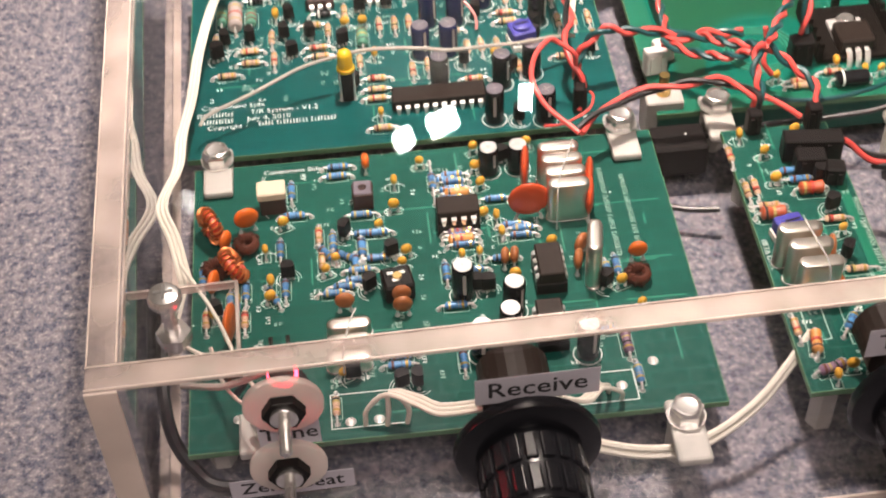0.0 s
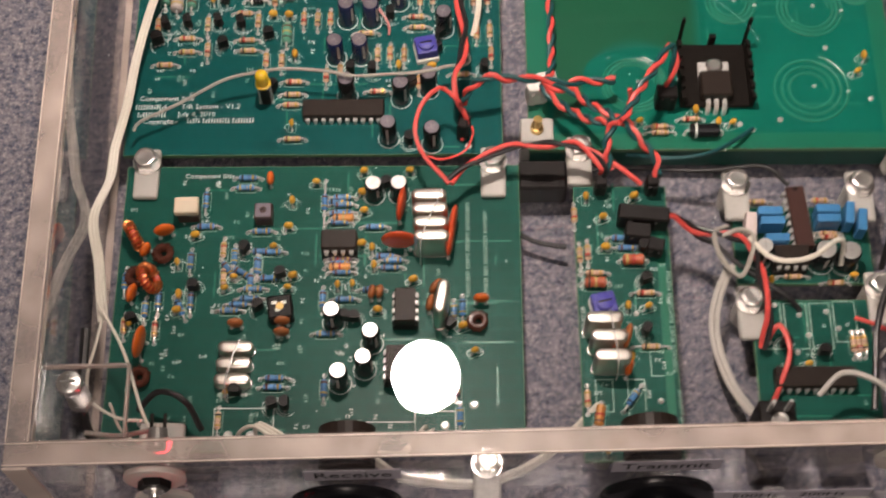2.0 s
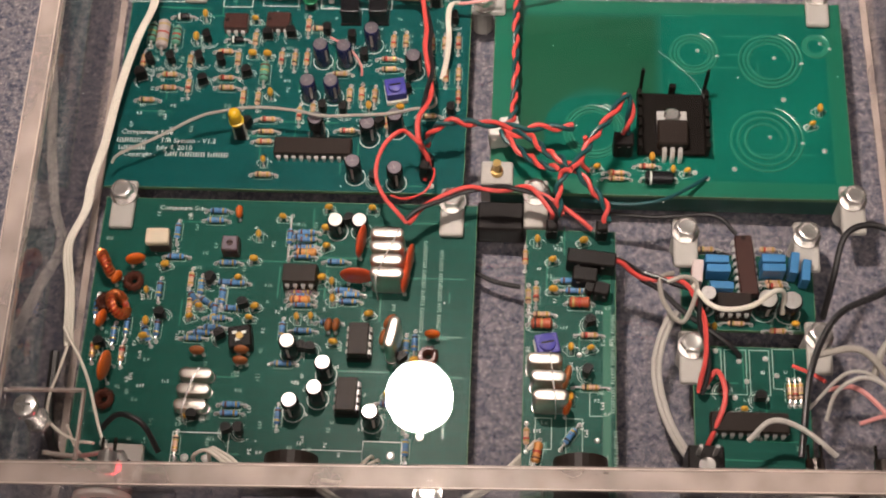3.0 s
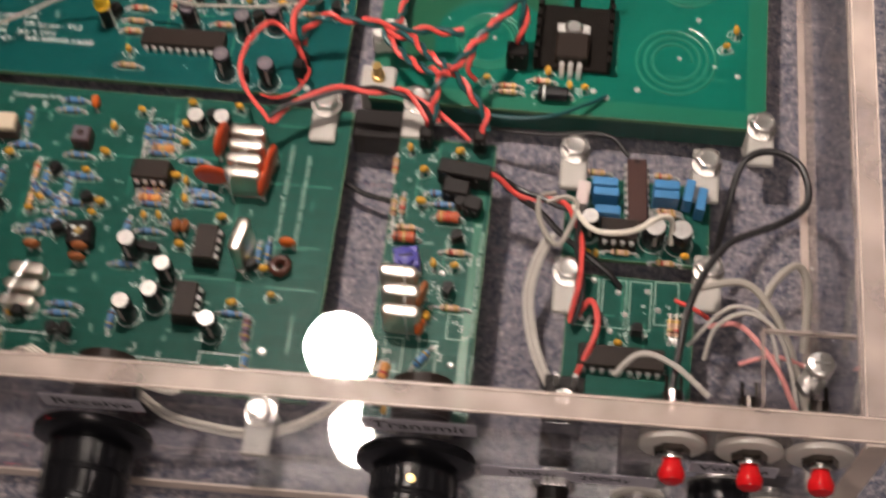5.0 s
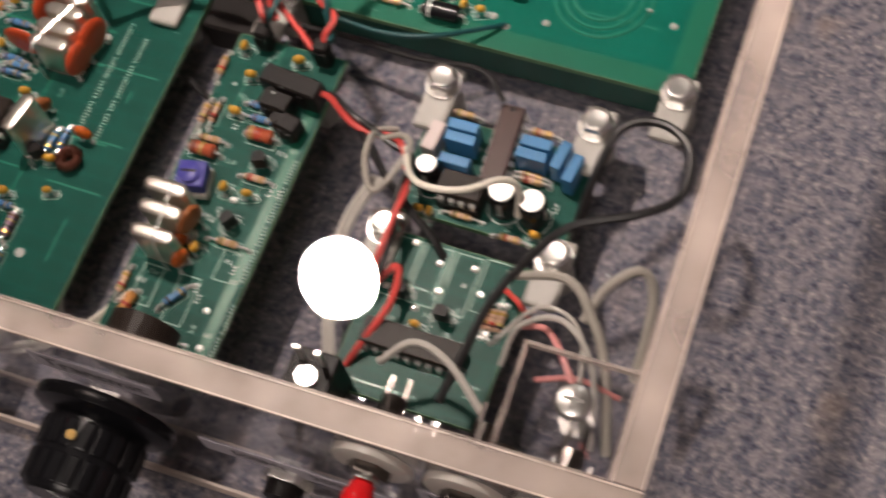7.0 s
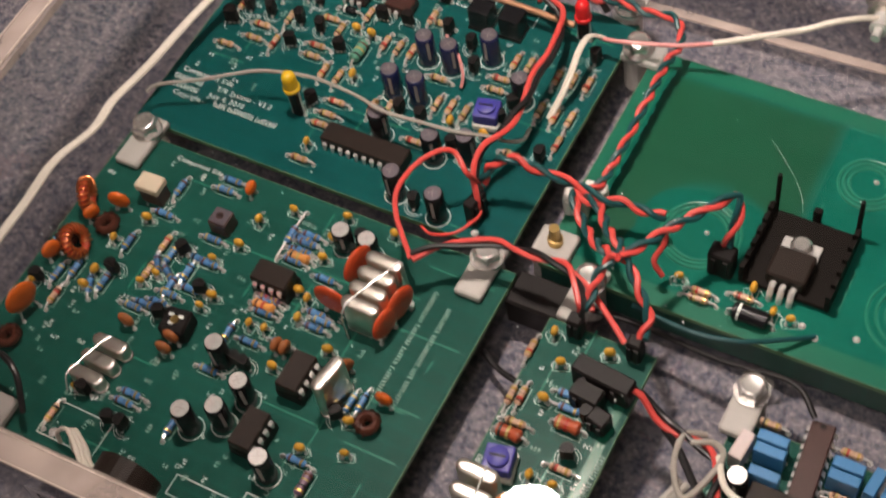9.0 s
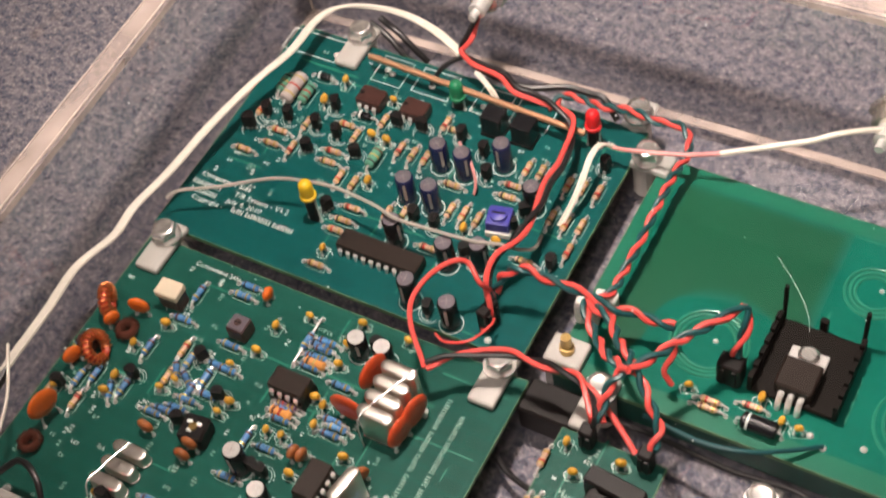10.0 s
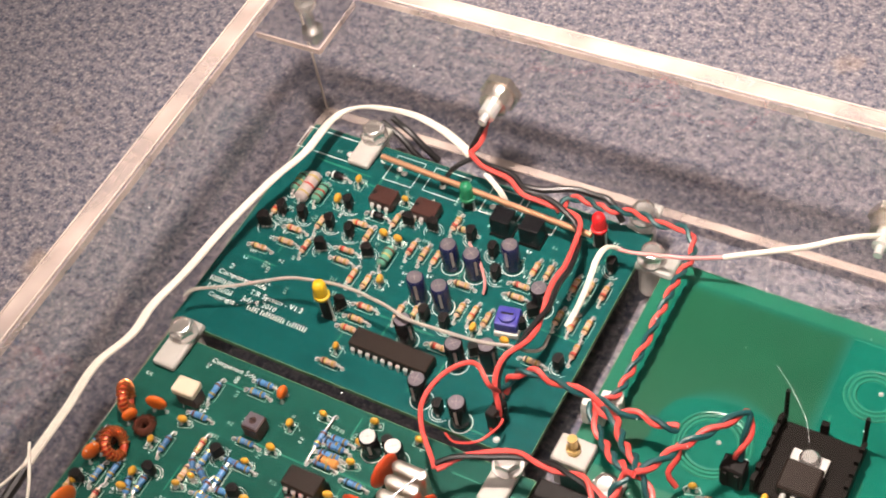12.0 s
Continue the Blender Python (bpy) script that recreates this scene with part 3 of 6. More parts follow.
def can_cap(x, y, navy=False, r=2.5, h=10.2, dull=False):
    def build():
        t = thing("electrolytic_capacitor", ("dark blue" if navy else "black") + " sleeved electrolytic capacitor with a bright metal top", "capacitor", "electrolytic capacitors")
        R, Z = r * MM, h * MM
        part("sleeve", turned([(R * 0.93, 0.0003), (R, 0.0008), (R * 0.94, 0.0018), (R, 0.0028), (R, Z - 0.0007), (R * 0.93, Z - 0.0002), (R * 0.84, Z)], 20), NAVY if navy else BLACK_GLOSS, t, smooth=True)
        part("can_top", turned([(R * 0.86, Z - 0.0003), (R * 0.86, Z + 0.0001), (R * 0.8, Z + 0.0002)], 20), DULL_TOP if navy or dull else CAN_TOP, t)
        part("score_mark", block(-R * 0.5, R * 0.5, -0.00006, 0.00006, Z + 0.0002, Z + 0.00023, bm=block(-0.00006, 0.00006, -R * 0.5, R * 0.5, Z + 0.0002, Z + 0.00024)), CEMENT, t)
        bm = turned([(R * 1.005, 0.003), (R * 1.005, Z - 0.001)], 20)
        bmesh.ops.delete(bm, geom=[v for v in bm.verts if math.atan2(v.co.y, v.co.x) > -1.3 or math.atan2(v.co.y, v.co.x) < -2.0], context="VERTS")
        part("polarity_stripe", bm, CEMENT, t)
        part("silkscreen_outline", tube([((R + 0.0006) * Vector((math.cos(a), math.sin(a), 0))) + Vector((0, 0, 0.00004)) for a in [2 * math.pi * i / 24 for i in range(25)]], 0.00014, 4, raw=True), SILK, t)
        return t
    return once(("can", navy, r, h, dull), build, spot(x, y, (x * 37) % 90))


def can_top_cap(x, y, h=10.2):
    can_cap(x, y, h=h)


def bead_cap(x, y):
    big = int(x * 7 + y * 3) % 3

    def build():
        t = thing("bead_capacitor", "mustard-yellow dipped bead capacitor on two leads", "capacitor", "bead capacitors")
        k = (0.92, 1.0, 1.12)[big]
        bm = bmesh.new()
        bmesh.ops.create_icosphere(bm, subdivisions=2, radius=1.0, matrix=Matrix.Translation((0, 0, 3.5 * MM)) @ Matrix.Diagonal((1.55 * k * MM, 1.05 * k * MM, 1.6 * k * MM, 1)))
        for v in bm.verts:
            v.co += v.co.normalized() * 0.00012 * noise.noise(v.co * 900 + Vector((big, 0, 0)))
        part("bead", bm, MUSTARD, t, smooth=True)
        for sg in (-1, 1):
            lead(t, [(sg * 0.8 * MM, 0, 2.6 * MM), (sg * 1.25 * MM, 0, 1.2 * MM), (sg * 1.25 * MM, 0, -0.1 * MM)])
        bm = bmesh.new()
        for sg in (-1, 1):
            block(sg * 2.3 * MM - 0.00012, sg * 2.3 * MM + 0.00012, -0.0013, 0.0013, 0.00002, 0.00008, bm=bm)
            block(-2.3 * MM, 2.3 * MM, sg * 0.0013 - 0.00012, sg * 0.0013 + 0.00012, 0.00002, 0.00009, bm=bm)
        part("silkscreen_outline", bm, FAINT, t)
        return t
    once(("bead", big), build, spot(x, y, (0, 90, 20)[int(x * 3 + y) % 3]) @ Matrix.Scale(0.9, 4))
    PRINTED.append((x, y, 0, 2.4, 1.3, True))


def disc_cap(x, y, colour, size, turn, up=0.0):
    def build():
        mat = {"brown": BROWN_DISC, "orange": ORANGE_DISC, "red": RED_DISC}[colour]
        t = thing("disc_capacitor", {"brown": "brown", "orange": "bright orange", "red": "brick-red"}[colour] + " dipped disc capacitor standing on edge", "capacitor", "disc capacitors")
        R = size / 2
        bm = bmesh.new()
        bmesh.ops.create_uvsphere(bm, u_segments=20, v_segments=10, radius=1.0, matrix=Matrix.Translation((0, 0, (R + 1.4 + up) * MM)) @ Matrix.Diagonal((R * MM, 1.15 * MM, R * MM, 1)))
        for v in bm.verts:
            v.co.y = max(-0.00095, min(0.00095, v.co.y))
            v.co.z += 0.00012 * noise.noise(v.co * 500)
        part("disc", bm, mat, t, smooth=True)
        for sg in (-1, 1):
            lead(t, [(sg * R * 0.45 * MM, 0, (2.0 + up) * MM), (sg * R * 0.6 * MM, 0, 0.9 * MM), (sg * R * 0.6 * MM, 0, -0.1 * MM)])
        return t
    once(("disc", colour, size, up), build, spot(x, y, turn))


def chip(n, x, y, turn, label, width=7.0, mat=None, socket=False, h=3.4):
    def build():
        t = thing("chip", label, "integrated circuit", "chips on the boards")
        pitch, rows = 2.33, n // 2
        lx, wy = rows * pitch + 0.6, width - 1.2
        lift = 3.6 if socket else 0.7
        if socket:
            part("socket", block(-lx / 2 * MM, lx / 2 * MM, -width / 2 * MM, width / 2 * MM, 0.0002, 0.0035, 0.0002), BLACK, t)
        bm = bmesh.new()
        lo, hi = lift * MM, (lift + h) * MM
        block(-lx / 2 * MM, lx / 2 * MM, -wy / 2 * MM, wy / 2 * MM, lo, hi, 0.0003, bm)
        part("body", bm, mat or CHIP, t)
        part("index_notch", turned([(0.0007, hi + 0.00001), (0.0007, hi + 0.00005)], 10, m=Matrix.Translation(((-lx / 2 + 1.0) * MM, 0, 0))), BLACK, t)
        for sg in (-1, 1):
            for i in range(rows):
                px = (i - (rows - 1) / 2) * pitch * MM
                bm = bmesh.new()
                zt = (lift + h * 0.45) * MM
                e0, e1 = wy / 2 * MM - 0.0001, (width / 2 + 0.1) * MM
                zb_ = 0.0 if not socket else 0.0034
                ring = [(e0, zt + 0.0003), (e1 - 0.0005, zt + 0.0003), (e1, zt - 0.0002), (e1 + 0.0001, zb_), (e1 - 0.0002, zb_), (e1 - 0.0003, zt - 0.0003), (e0, zt - 0.0001)]
                wide = lambda z: 0.00062 if z > zt - 0.0010 else 0.0003
                fa = [bm.verts.new((px - wide(z), sg * e, z)) for e, z in ring]
                fb = [bm.verts.new((px + wide(z), sg * e, z)) for e, z in ring]
                for q in range(7):
                    bm.faces.new((fa[q], fa[(q + 1) % 7], fb[(q + 1) % 7], fb[q]))
                bm.faces.new(fa)
                bm.faces.new(fb[::-1])
                bmesh.ops.recalc_face_normals(bm, faces=bm.faces)
                part("pin", bm, TIN, t)
        return t
    return once(("chip", n, label, width), build, spot(x, y, turn))


def opto_chip(x, y):
    chip(6, x, y, 0, "brown six-pin coupler chip", 7.0, BROWN_CHIP)


def relay(x, y):
    def build():
        t = thing("relay", "small black boxed relay", "relay", "relays on the board")
        part("body", block(-0.0030, 0.0030, -0.0027, 0.0027, 0.0003, 0.0078, 0.0004, seg=2), BLACK_GLOSS, t)
        part("base_flange", block(-0.0032, 0.0032, -0.0029, 0.0029, 0.0001, 0.0012), BLACK, t)
        return t
    once("relay", build, spot(x, y, 0))


def crystal(x, y, turn, h=12.0):
    def build():
        t = thing("crystal", "silver metal-canned crystal standing upright", "crystal", "crystals on the boards")

        def oval(a, b, z0, z1, soft):
            bm = bmesh.new()
            pts = []
            for i in range(24):
                g = 2 * math.pi * i / 24
                pts.append((math.copysign(a - b, math.cos(g)) + b * math.cos(g) if abs(math.cos(g)) > 1e-6 else 0, b * math.sin(g)))
            rings = []
            for k, z in ((1, z0), (1, z1 - soft), (0.93, z1 - soft * 0.35), (0.82, z1 - 0.06), (0.40, z1 + 0.04)):
                rings.append([bm.verts.new((px * MM - (1 - k) * b * MM * math.copysign(1, px), py * k * MM, z * MM)) for px, py in pts])
            for p, q in zip(rings, rings[1:]):
                for i in range(24):
                    bm.faces.new((p[i], p[(i + 1) % 24], q[(i + 1) % 24], q[i]))
            bm.faces.new(rings[0][::-1])
            bm.faces.new(rings[-1])
            return bm
        part("can", oval(4.9, 1.72, 0.5, h, min(0.7, h * 0.2)), CRYSTAL, t, smooth=True)
        part("flange", oval(5.2, 1.78, 0.2, 0.9, 0.2), STEEL, t)
        return t
    once(("crystal", h), build, spot(x, y, turn))


def trim_pot(x, y):
    def build():
        t = thing("trimmer_resistor", "blue trimmer resistor with a round rotor on a white base", "trimmer", "blue trimmers")
        part("base", block(-0.0034, 0.0034, -0.0034, 0.0034, 0.0002, 0.0022, 0.0002), WHITE_PLASTIC, t)
        part("body", block(-0.0032, 0.0032, -0.0030, 0.0032, 0.0022, 0.0058, 0.0005, seg=2), BLUE_POT, t)
        part("rotor", turned([(0.0024, 0.0058), (0.0024, 0.0067), (0.0019, 0.0070)], 18), BLUE_POT, t, smooth=True)
        part("slot", block(-0.0018, 0.0018, -0.0003, 0.0003, 0.00701, 0.00706), BLACK, t)
        return t
    once("trim_pot", build, spot(x, y, 12))


def trimmer(x, y):
    def build():
        t = thing("trimmer_coil", "mauve-brown metal-topped trimmer coil can", "trimmer", "brown trimmers")
        part("body", block(-0.0030, 0.0030, -0.0030, 0.0030, 0.0003, 0.0062, 0.0006, seg=2), BROWN_CHIP, t)
        part("metal_top", block(-0.0026, 0.0026, -0.0026, 0.0026, 0.0062, 0.0066, 0.0003), DULL_TOP, t)
        part("screw", turned([(0.0012, 0.0066), (0.0012, 0.0067), (0.0010, 0.0068)], 14), BROWN_CHIP, t)
        part("slot", block(-0.0012, 0.0012, -0.0002, 0.0002, 0.0068, 0.00686), BLACK, t)
        return t
    once("trimmer", build, spot(x, y, 0) @ Matrix.Scale(0.85, 4))


def square_trimmer(x, y):
    t = thing("trimmer_capacitor", "black trimmer capacitor with white markings", "trimmer", m=spot(x, y, 8))
    part("body", block(-0.0034, 0.0034, -0.0034, 0.0034, 0.0003, 0.0055, 0.0005), BLACK, t)
    for dx, dy in ((-1.4, 1.2), (1.2, 1.0), (-0.6, -1.0)):
        part("white_mark", block((dx - 0.7) * MM, (dx + 0.7) * MM, (dy - 0.45) * MM, (dy + 0.45) * MM, 0.0055, 0.00558, 0.00002), SILK, t)
    part("rotor", turned([(0.0011, 0.0055), (0.0010, 0.0060)], 12), BRASS, t)


def toroid(x, y, yaw, tilt):
    def build():
        t = thing("toroid_coil", "red iron toroid wound with copper wire standing on edge", "coil", "toroid coils")
        A, B = 3.3 * MM, 1.0 * MM
        bm = bmesh.new()
        rings = []
        for i in range(28):
            a = 2 * math.pi * i / 28
            rings.append([bm.verts.new(((A + B * math.cos(b)) * math.cos(a), B * 1.15 * math.sin(b), (A + B * math.cos(b)) * math.sin(a) + A + B + 0.0008)) for b in [2 * math.pi * j / 10 for j in range(10)]])
        for i in range(28):
            for j in range(10):
                bm.faces.new((rings[i][j], rings[(i + 1) % 28][j], rings[(i + 1) % 28][(j + 1) % 10], rings[i][(j + 1) % 10]))
        bmesh.ops.recalc_face_normals(bm, faces=bm.faces)
        part("core", bm, RED_CORE, t, smooth=True)
        line = []
        for i in range(18 * 10 + 1):
            a = -1.25 + 5.6 * i / 180
            b = 2 * math.pi * i / 10
            k = B + 0.00030
            line.append(Vector(((A + k * math.cos(b)) * math.cos(a), k * 1.15 * math.sin(b), (A + k * math.cos(b)) * math.sin(a) + A + B + 0.0008)))
        part("winding", tube(line, 0.00028, 5, raw=True), COPPER, t, smooth=True)
        return t
    once("toroid", build, spot(x, y, yaw) @ pose(0, 0, 0, 90 - tilt, 0, 0))


def brown_toroid(x, y, yaw):
    def build():
        t = thing("small_toroid", "small dark brown ferrite toroid with wire turns", "coil", "toroid coils")
        A, B = 2.0 * MM, 1.1 * MM
        bm = bmesh.new()
        rings = [[bm.verts.new(((A + B * math.cos(b)) * math.cos(a), (A + B * math.cos(b)) * math.sin(a), B * 1.3 * math.sin(b) + B * 1.3 + 0.0006)) for b in [2 * math.pi * j / 10 for j in range(10)]] for a in [2 * math.pi * i / 22 for i in range(22)]]
        for i in range(22):
            for j in range(10):
                bm.faces.new((rings[i][j], rings[(i + 1) % 22][j], rings[(i + 1) % 22][(j + 1) % 10], rings[i][(j + 1) % 10]))
        bmesh.ops.recalc_face_normals(bm, faces=bm.faces)
        part("core", bm, BROWN_CORE, t, smooth=True)
        line = []
        for i in range(81):
            a, b, k = 4.4 * i / 80, 2 * math.pi * i / 10, B + 0.00025
            line.append(Vector(((A + k * math.cos(b)) * math.cos(a), (A + k * math.cos(b)) * math.sin(a), k * 1.3 * math.sin(b) + B * 1.3 + 0.0006)))
        part("winding", tube(line, 0.00020, 5, raw=True), BROWN_CORE, t, smooth=True)
        return t
    once("brown_toroid", build, spot(x, y, yaw))


BROWN_CORE = shader("brown_ferrite", (0.085, 0.028, 0.018), 0.22, grain=0.2, scale=600)


def if_can(x, y):
    t = thing("filter_block", "cream-topped square filter block with dark sides", "filter", m=spot(x, y, 2) @ Matrix.Scale(0.9, 4))
    part("body", block(-0.0034, 0.0034, -0.0024, 0.0024, 0.0003, 0.0058, 0.0003), BROWN_CHIP, t)
    part("cream_top", block(-0.0038, 0.0038, -0.0028, 0.0028, 0.0058, 0.0084, 0.0004), CREAM, t)


def box_cap(x, y, turn):
    def build():
        t = thing("film_capacitor", "blue boxed film capacitor", "capacitor", "blue film capacitors")
        part("body", block(-0.0034, 0.0034, -0.00125, 0.00125, 0.0004, 0.0068, 0.0003, seg=2), BLUE_BOX, t)
        for sg in (-1, 1):
            lead(t, [(sg * 0.0024, 0, 0.0005), (sg * 0.0024, 0, -0.0001)])
        return t
    once("box_cap", build, spot(x, y, turn))


def indicator(x, y, colour):
    t = thing("led_lamp", colour + " LED on a raised black spacer", "LED", "LED lamps", spot(x, y))
    up = {"yellow": 10.0, "green": 4.5, "red": 8.0}[colour] * MM
    part("spacer", block(-0.0014, 0.0014, -0.0010, 0.0010, 0.0, up, 0.0003), BLACK, t)
    part("lens", turned([(0.0023, up + 0.0001), (0.0023, up + 0.0009), (0.0019, up + 0.0010), (0.0019, up + 0.0046), (0.0016, up + 0.0056), (0.0009, up + 0.0062), (0.0002, up + 0.0063)], 18), LENS[colour], t, smooth=True)
    for sg in (-1, 1):
        lead(t, [(sg * 0.0018, 0, up), (sg * 0.0018, 0, -0.0001)])


def clamp(x, y, turn=0.0, z=ZB, tab=(-11.0, 5.0), mat=NYLON):
    def build():
        t = thing("board_clamp", "white nylon board clamp held by a steel hex screw", "clamp", "clamps of the boards")
        part("tab", block(-0.0036, 0.0036, tab[0] * MM, tab[1] * MM, 0.0002, 0.0025, 0.0008, seg=2), mat, t)
        part("spacer", turned([(0.0035, -(ZB - BASE)), (0.0035, 0.0001)], 14, m=Matrix.Translation((0, 0.0006, 0))), NYLON, t)
        part("washer", turned([(0.0041, 0.0026), (0.0041, 0.0033)], 20), STEEL, t)
        part("screw_head", turned([(0.0036, 0.0034), (0.0036, 0.0056), (0.0033, 0.0062)], 6), STEEL, t)
        part("screw_crown", turned([(0.0030, 0.0062), (0.0029, 0.0067), (0.0024, 0.0069), (0.0021, 0.0065), (0.0007, 0.0064)], 20), STEEL, t, smooth=True)
        return t
    once(("clamp", tab), build, pose(x * MM, y * MM, z, 0, 0, turn))


INSULATION = {"red": shader("red_insulation", (0.68, 0.080, 0.070), 0.42, grain=0.1, scale=400), "black": shader("black_insulation", (0.014, 0.013, 0.014), 0.4, grain=0.1, scale=400),
              "teal": shader("dark_green_insulation", (0.010, 0.070, 0.075), 0.4, grain=0.1, scale=400), "white": shader("white_insulation", (0.74, 0.69, 0.60), 0.45, grain=0.06, scale=300),
              "grey": shader("grey_insulation", (0.36, 0.33, 0.29), 0.45, grain=0.08, scale=300), "dull": shader("dull_white_insulation", (0.50, 0.47, 0.43), 0.5, grain=0.08, scale=300), "pink": shader("pink_insulation", (0.70, 0.28, 0.27), 0.45, grain=0.08, scale=300)}
NAMES = {"red": "red", "black": "black", "teal": "dark green", "white": "white", "grey": "beige-grey", "dull": "dull white", "pink": "pink"}


def wire(colour, points, r=0.65, label="", name="wire", mat=None):
    ob = part(name, tube([Vector(p) * MM for p in points], r * MM, 8), mat or INSULATION[colour], smooth=True)
    return tagged(ob, label or NAMES[colour] + " insulated hook-up wire curving between the boards", "wire", "loose wires")


def pair(a, b, points, r=0.62, lay=7.0, label=""):
    """Two wires twisted round each other along a path."""
    t = thing("twisted_pair", label or "twisted pair of " + NAMES[a] + " and " + NAMES[b] + " wire", "wire", "twisted pairs")
    line = smooth_line([Vector(p) * MM for p in points], 0.0008)
    fr = frames_along(line)
    run, dist = [0.0], 0.0
    for p, q in zip(line, line[1:]):
        dist += (q - p).length
        run.append(dist)
    for k, colour in enumerate((a, b)):
        pts = []
        for q, (tt, u, v), s in zip(line, fr, run):
            g = 2 * math.pi * s / (lay * MM) + math.pi * k + 0.9 * math.sin(s * 150.0 + points[0][0])
            pts.append(q + r * MM * 1.02 * (math.cos(g) * u + math.sin(g) * v))
        part("strand", tube(pts, r * MM, 7, raw=True), INSULATION[colour], t, smooth=True)
    return t


def ribbon(points, n, colour="white", r=0.5, label="", across=(1, 0, 0)):
    """Flat cable of n joined wires."""
    t = thing("ribbon_cable", label or NAMES[colour] + " flat cable of joined wires", "cable", "flat cables")
    side = Vector(across).normalized()
    for i in range(n):
        off = side * ((i - (n - 1) / 2) * r * 1.9)
        part("conductor", tube([(Vector(p) + off) * MM for p in points], r * MM, 7), INSULATION[colour], t, smooth=True)
    return t


def silk_words(board_key, words, x, y, size, turn=0):
    b, bx, by, bz = BOARDS[board_key]
    lettering("silkscreen_text", words, size * MM, SILK, b, pose(x * MM - bx, y * MM - by, 0.00164, 0, 0, turn))


def silk_bars(board_key, x, y, turn, widths, h=1.0, gap=0.6, strong=False):
    """Print too small to read: bars of its size."""
    b, bx, by, bz = BOARDS[board_key]
    bm = bmesh.new()
    s = -sum(widths) / 2 - gap * (len(widths) - 1) / 2
    for w in widths:
        n = max(1, int(w / 0.75))
        for i in range(n):
            a, c = s + i * w / n, 0.62 * w / n
            g = h * 0.09
            block(a * MM, (a + 2 * g) * MM, -h / 2 * MM, h / 2 * MM * (0.3 if i % 3 == 1 else 1.0), 0, 0.00003, bm=bm)
            for k, lev in enumerate((-0.4, 0.0, 0.4)):
                if (i * 5 + k * 3 + int(x)) % 4:
                    block(a * MM, (a + c) * MM, (h * lev - g) * MM, (h * lev + g) * MM, 0, 0.00003, bm=bm)
        s += w + gap
    part("silkscreen_text", bm, SILK if strong else FAINT, b, m=pose(x * MM - bx, y * MM - by, 0.00163, 0, 0, turn))


def silk_frame(board_key, x0, x1, y0, y1, worn=False):
    b, bx, by, bz = BOARDS[board_key]
    bm = bmesh.new()
    w = 0.00013
    for c0, c1, d0, d1 in ((x0, x1, y0, y0), (x0, x1, y1, y1), (x0, x0, y0, y1), (x1, x1, y0, y1)):
        block(c0 * MM - bx - w, c1 * MM - bx + w, d0 * MM - by - w, d1 * MM - by + w, 0.00161, 0.00164, bm=bm)
    part("silkscreen_outline", bm, FAINT if worn else SILK, b)


def pads(board_key, places, r=0.7):
    b, bx, by, bz = BOARDS[board_key]
    for x, y in places:
        part("solder_pad", turned([(r * MM, 0.00161), (r * MM, 0.00170), (r * 0.5 * MM, 0.0021)], 10, m=Matrix.Translation((x * MM - bx, y * MM - by, 0))), SOLDER, b)

# ---------------------------------------------------------------- components, board by board

# switching board
lying_part("tan_resistor", -53.0, 274.6, 0, 7.5)
lying_part("tan_resistor", -46.9, 284.1, 0, 7.5)
lying_part("tan_resistor", -46.7, 279.2, 0, 7.5)
lying_part("tan_resistor", -40.5, 279.9, 90, 7.5)
lying_part("tan_resistor", -41.0, 289.1, 90, 7.5)
lying_part("tan_resistor", -29.9, 293.1, 0, 7.5)
lying_part("tan_resistor", -25.7, 290.3, 90, 7.5)
lying_part("tan_resistor", -28.7, 283.3, 0, 7.5)
lying_part("tan_resistor", -28.2, 279.6, 0, 7.5)
lying_part("tan_resistor", -56.1, 289.0, 90, 7.5)
lying_part("tan_resistor", -20.9, 298.1, 90, 7.5)
lying_part("tan_resistor", -11.8, 291.0, 90, 7.5)
lying_part("tan_resistor", -7.6, 290.7, 90, 7.5)
lying_part("tan_resistor", -3.7, 290.9, 90, 7.5)
lying_part("tan_resistor", 7.3, 285.6, 0, 7.5)
lying_part("tan_resistor", 22.6, 291.5, 0, 7.5)
lying_part("tan_resistor", 22.9, 287.7, 0, 7.5)
lying_part("tan_resistor", 23.6, 298.1, 90, 7.5)
lying_part("tan_resistor", 27.5, 298.4, 90, 7.5)
lying_part("tan_resistor", -4.2, 303.7, 90, 7.5)
lying_part("tan_resistor", -0.5, 302.6, 0, 7.5)
lying_part("tan_resistor", 36.0, 297.4, 90, 7.5)
lying_part("tan_resistor", 40.0, 297.8, 90, 7.5)
lying_part("tan_resistor", 44.3, 298.1, 90, 7.5)
lying_part("tan_resistor", 36.5, 286.0, 90, 7.5)
lying_part("tan_resistor", 40.8, 285.7, 90, 7.5)
lying_part("tan_resistor", 44.8, 286.2, 90, 7.5)
lying_part("tan_resistor", 45.1, 277.9, 90, 7.5)
lying_part("tan_resistor", 36.1, 270.8, 0, 7.5)
lying_part("tan_resistor", -22.6, 276.2, 90, 7.5)
lying_part("tan_resistor", -17.9, 275.8, 90, 7.5)
lying_part("tan_resistor", -13.9, 268.4, 0, 7.5)
lying_part("tan_resistor", -14.1, 264.0, 0, 7.5)
lying_part("tan_resistor", -14.4, 260.4, 0, 7.5)
lying_part("tan_resistor", -13.6, 248.8, 0, 7.5)
lying_part("tan_resistor", 11.2, 264.9, 0, 7.5)
lying_part("tan_resistor", 10.9, 277.8, 90, 7.5)
lying_part("tan_resistor", 14.7, 278.3, 90, 7.5)
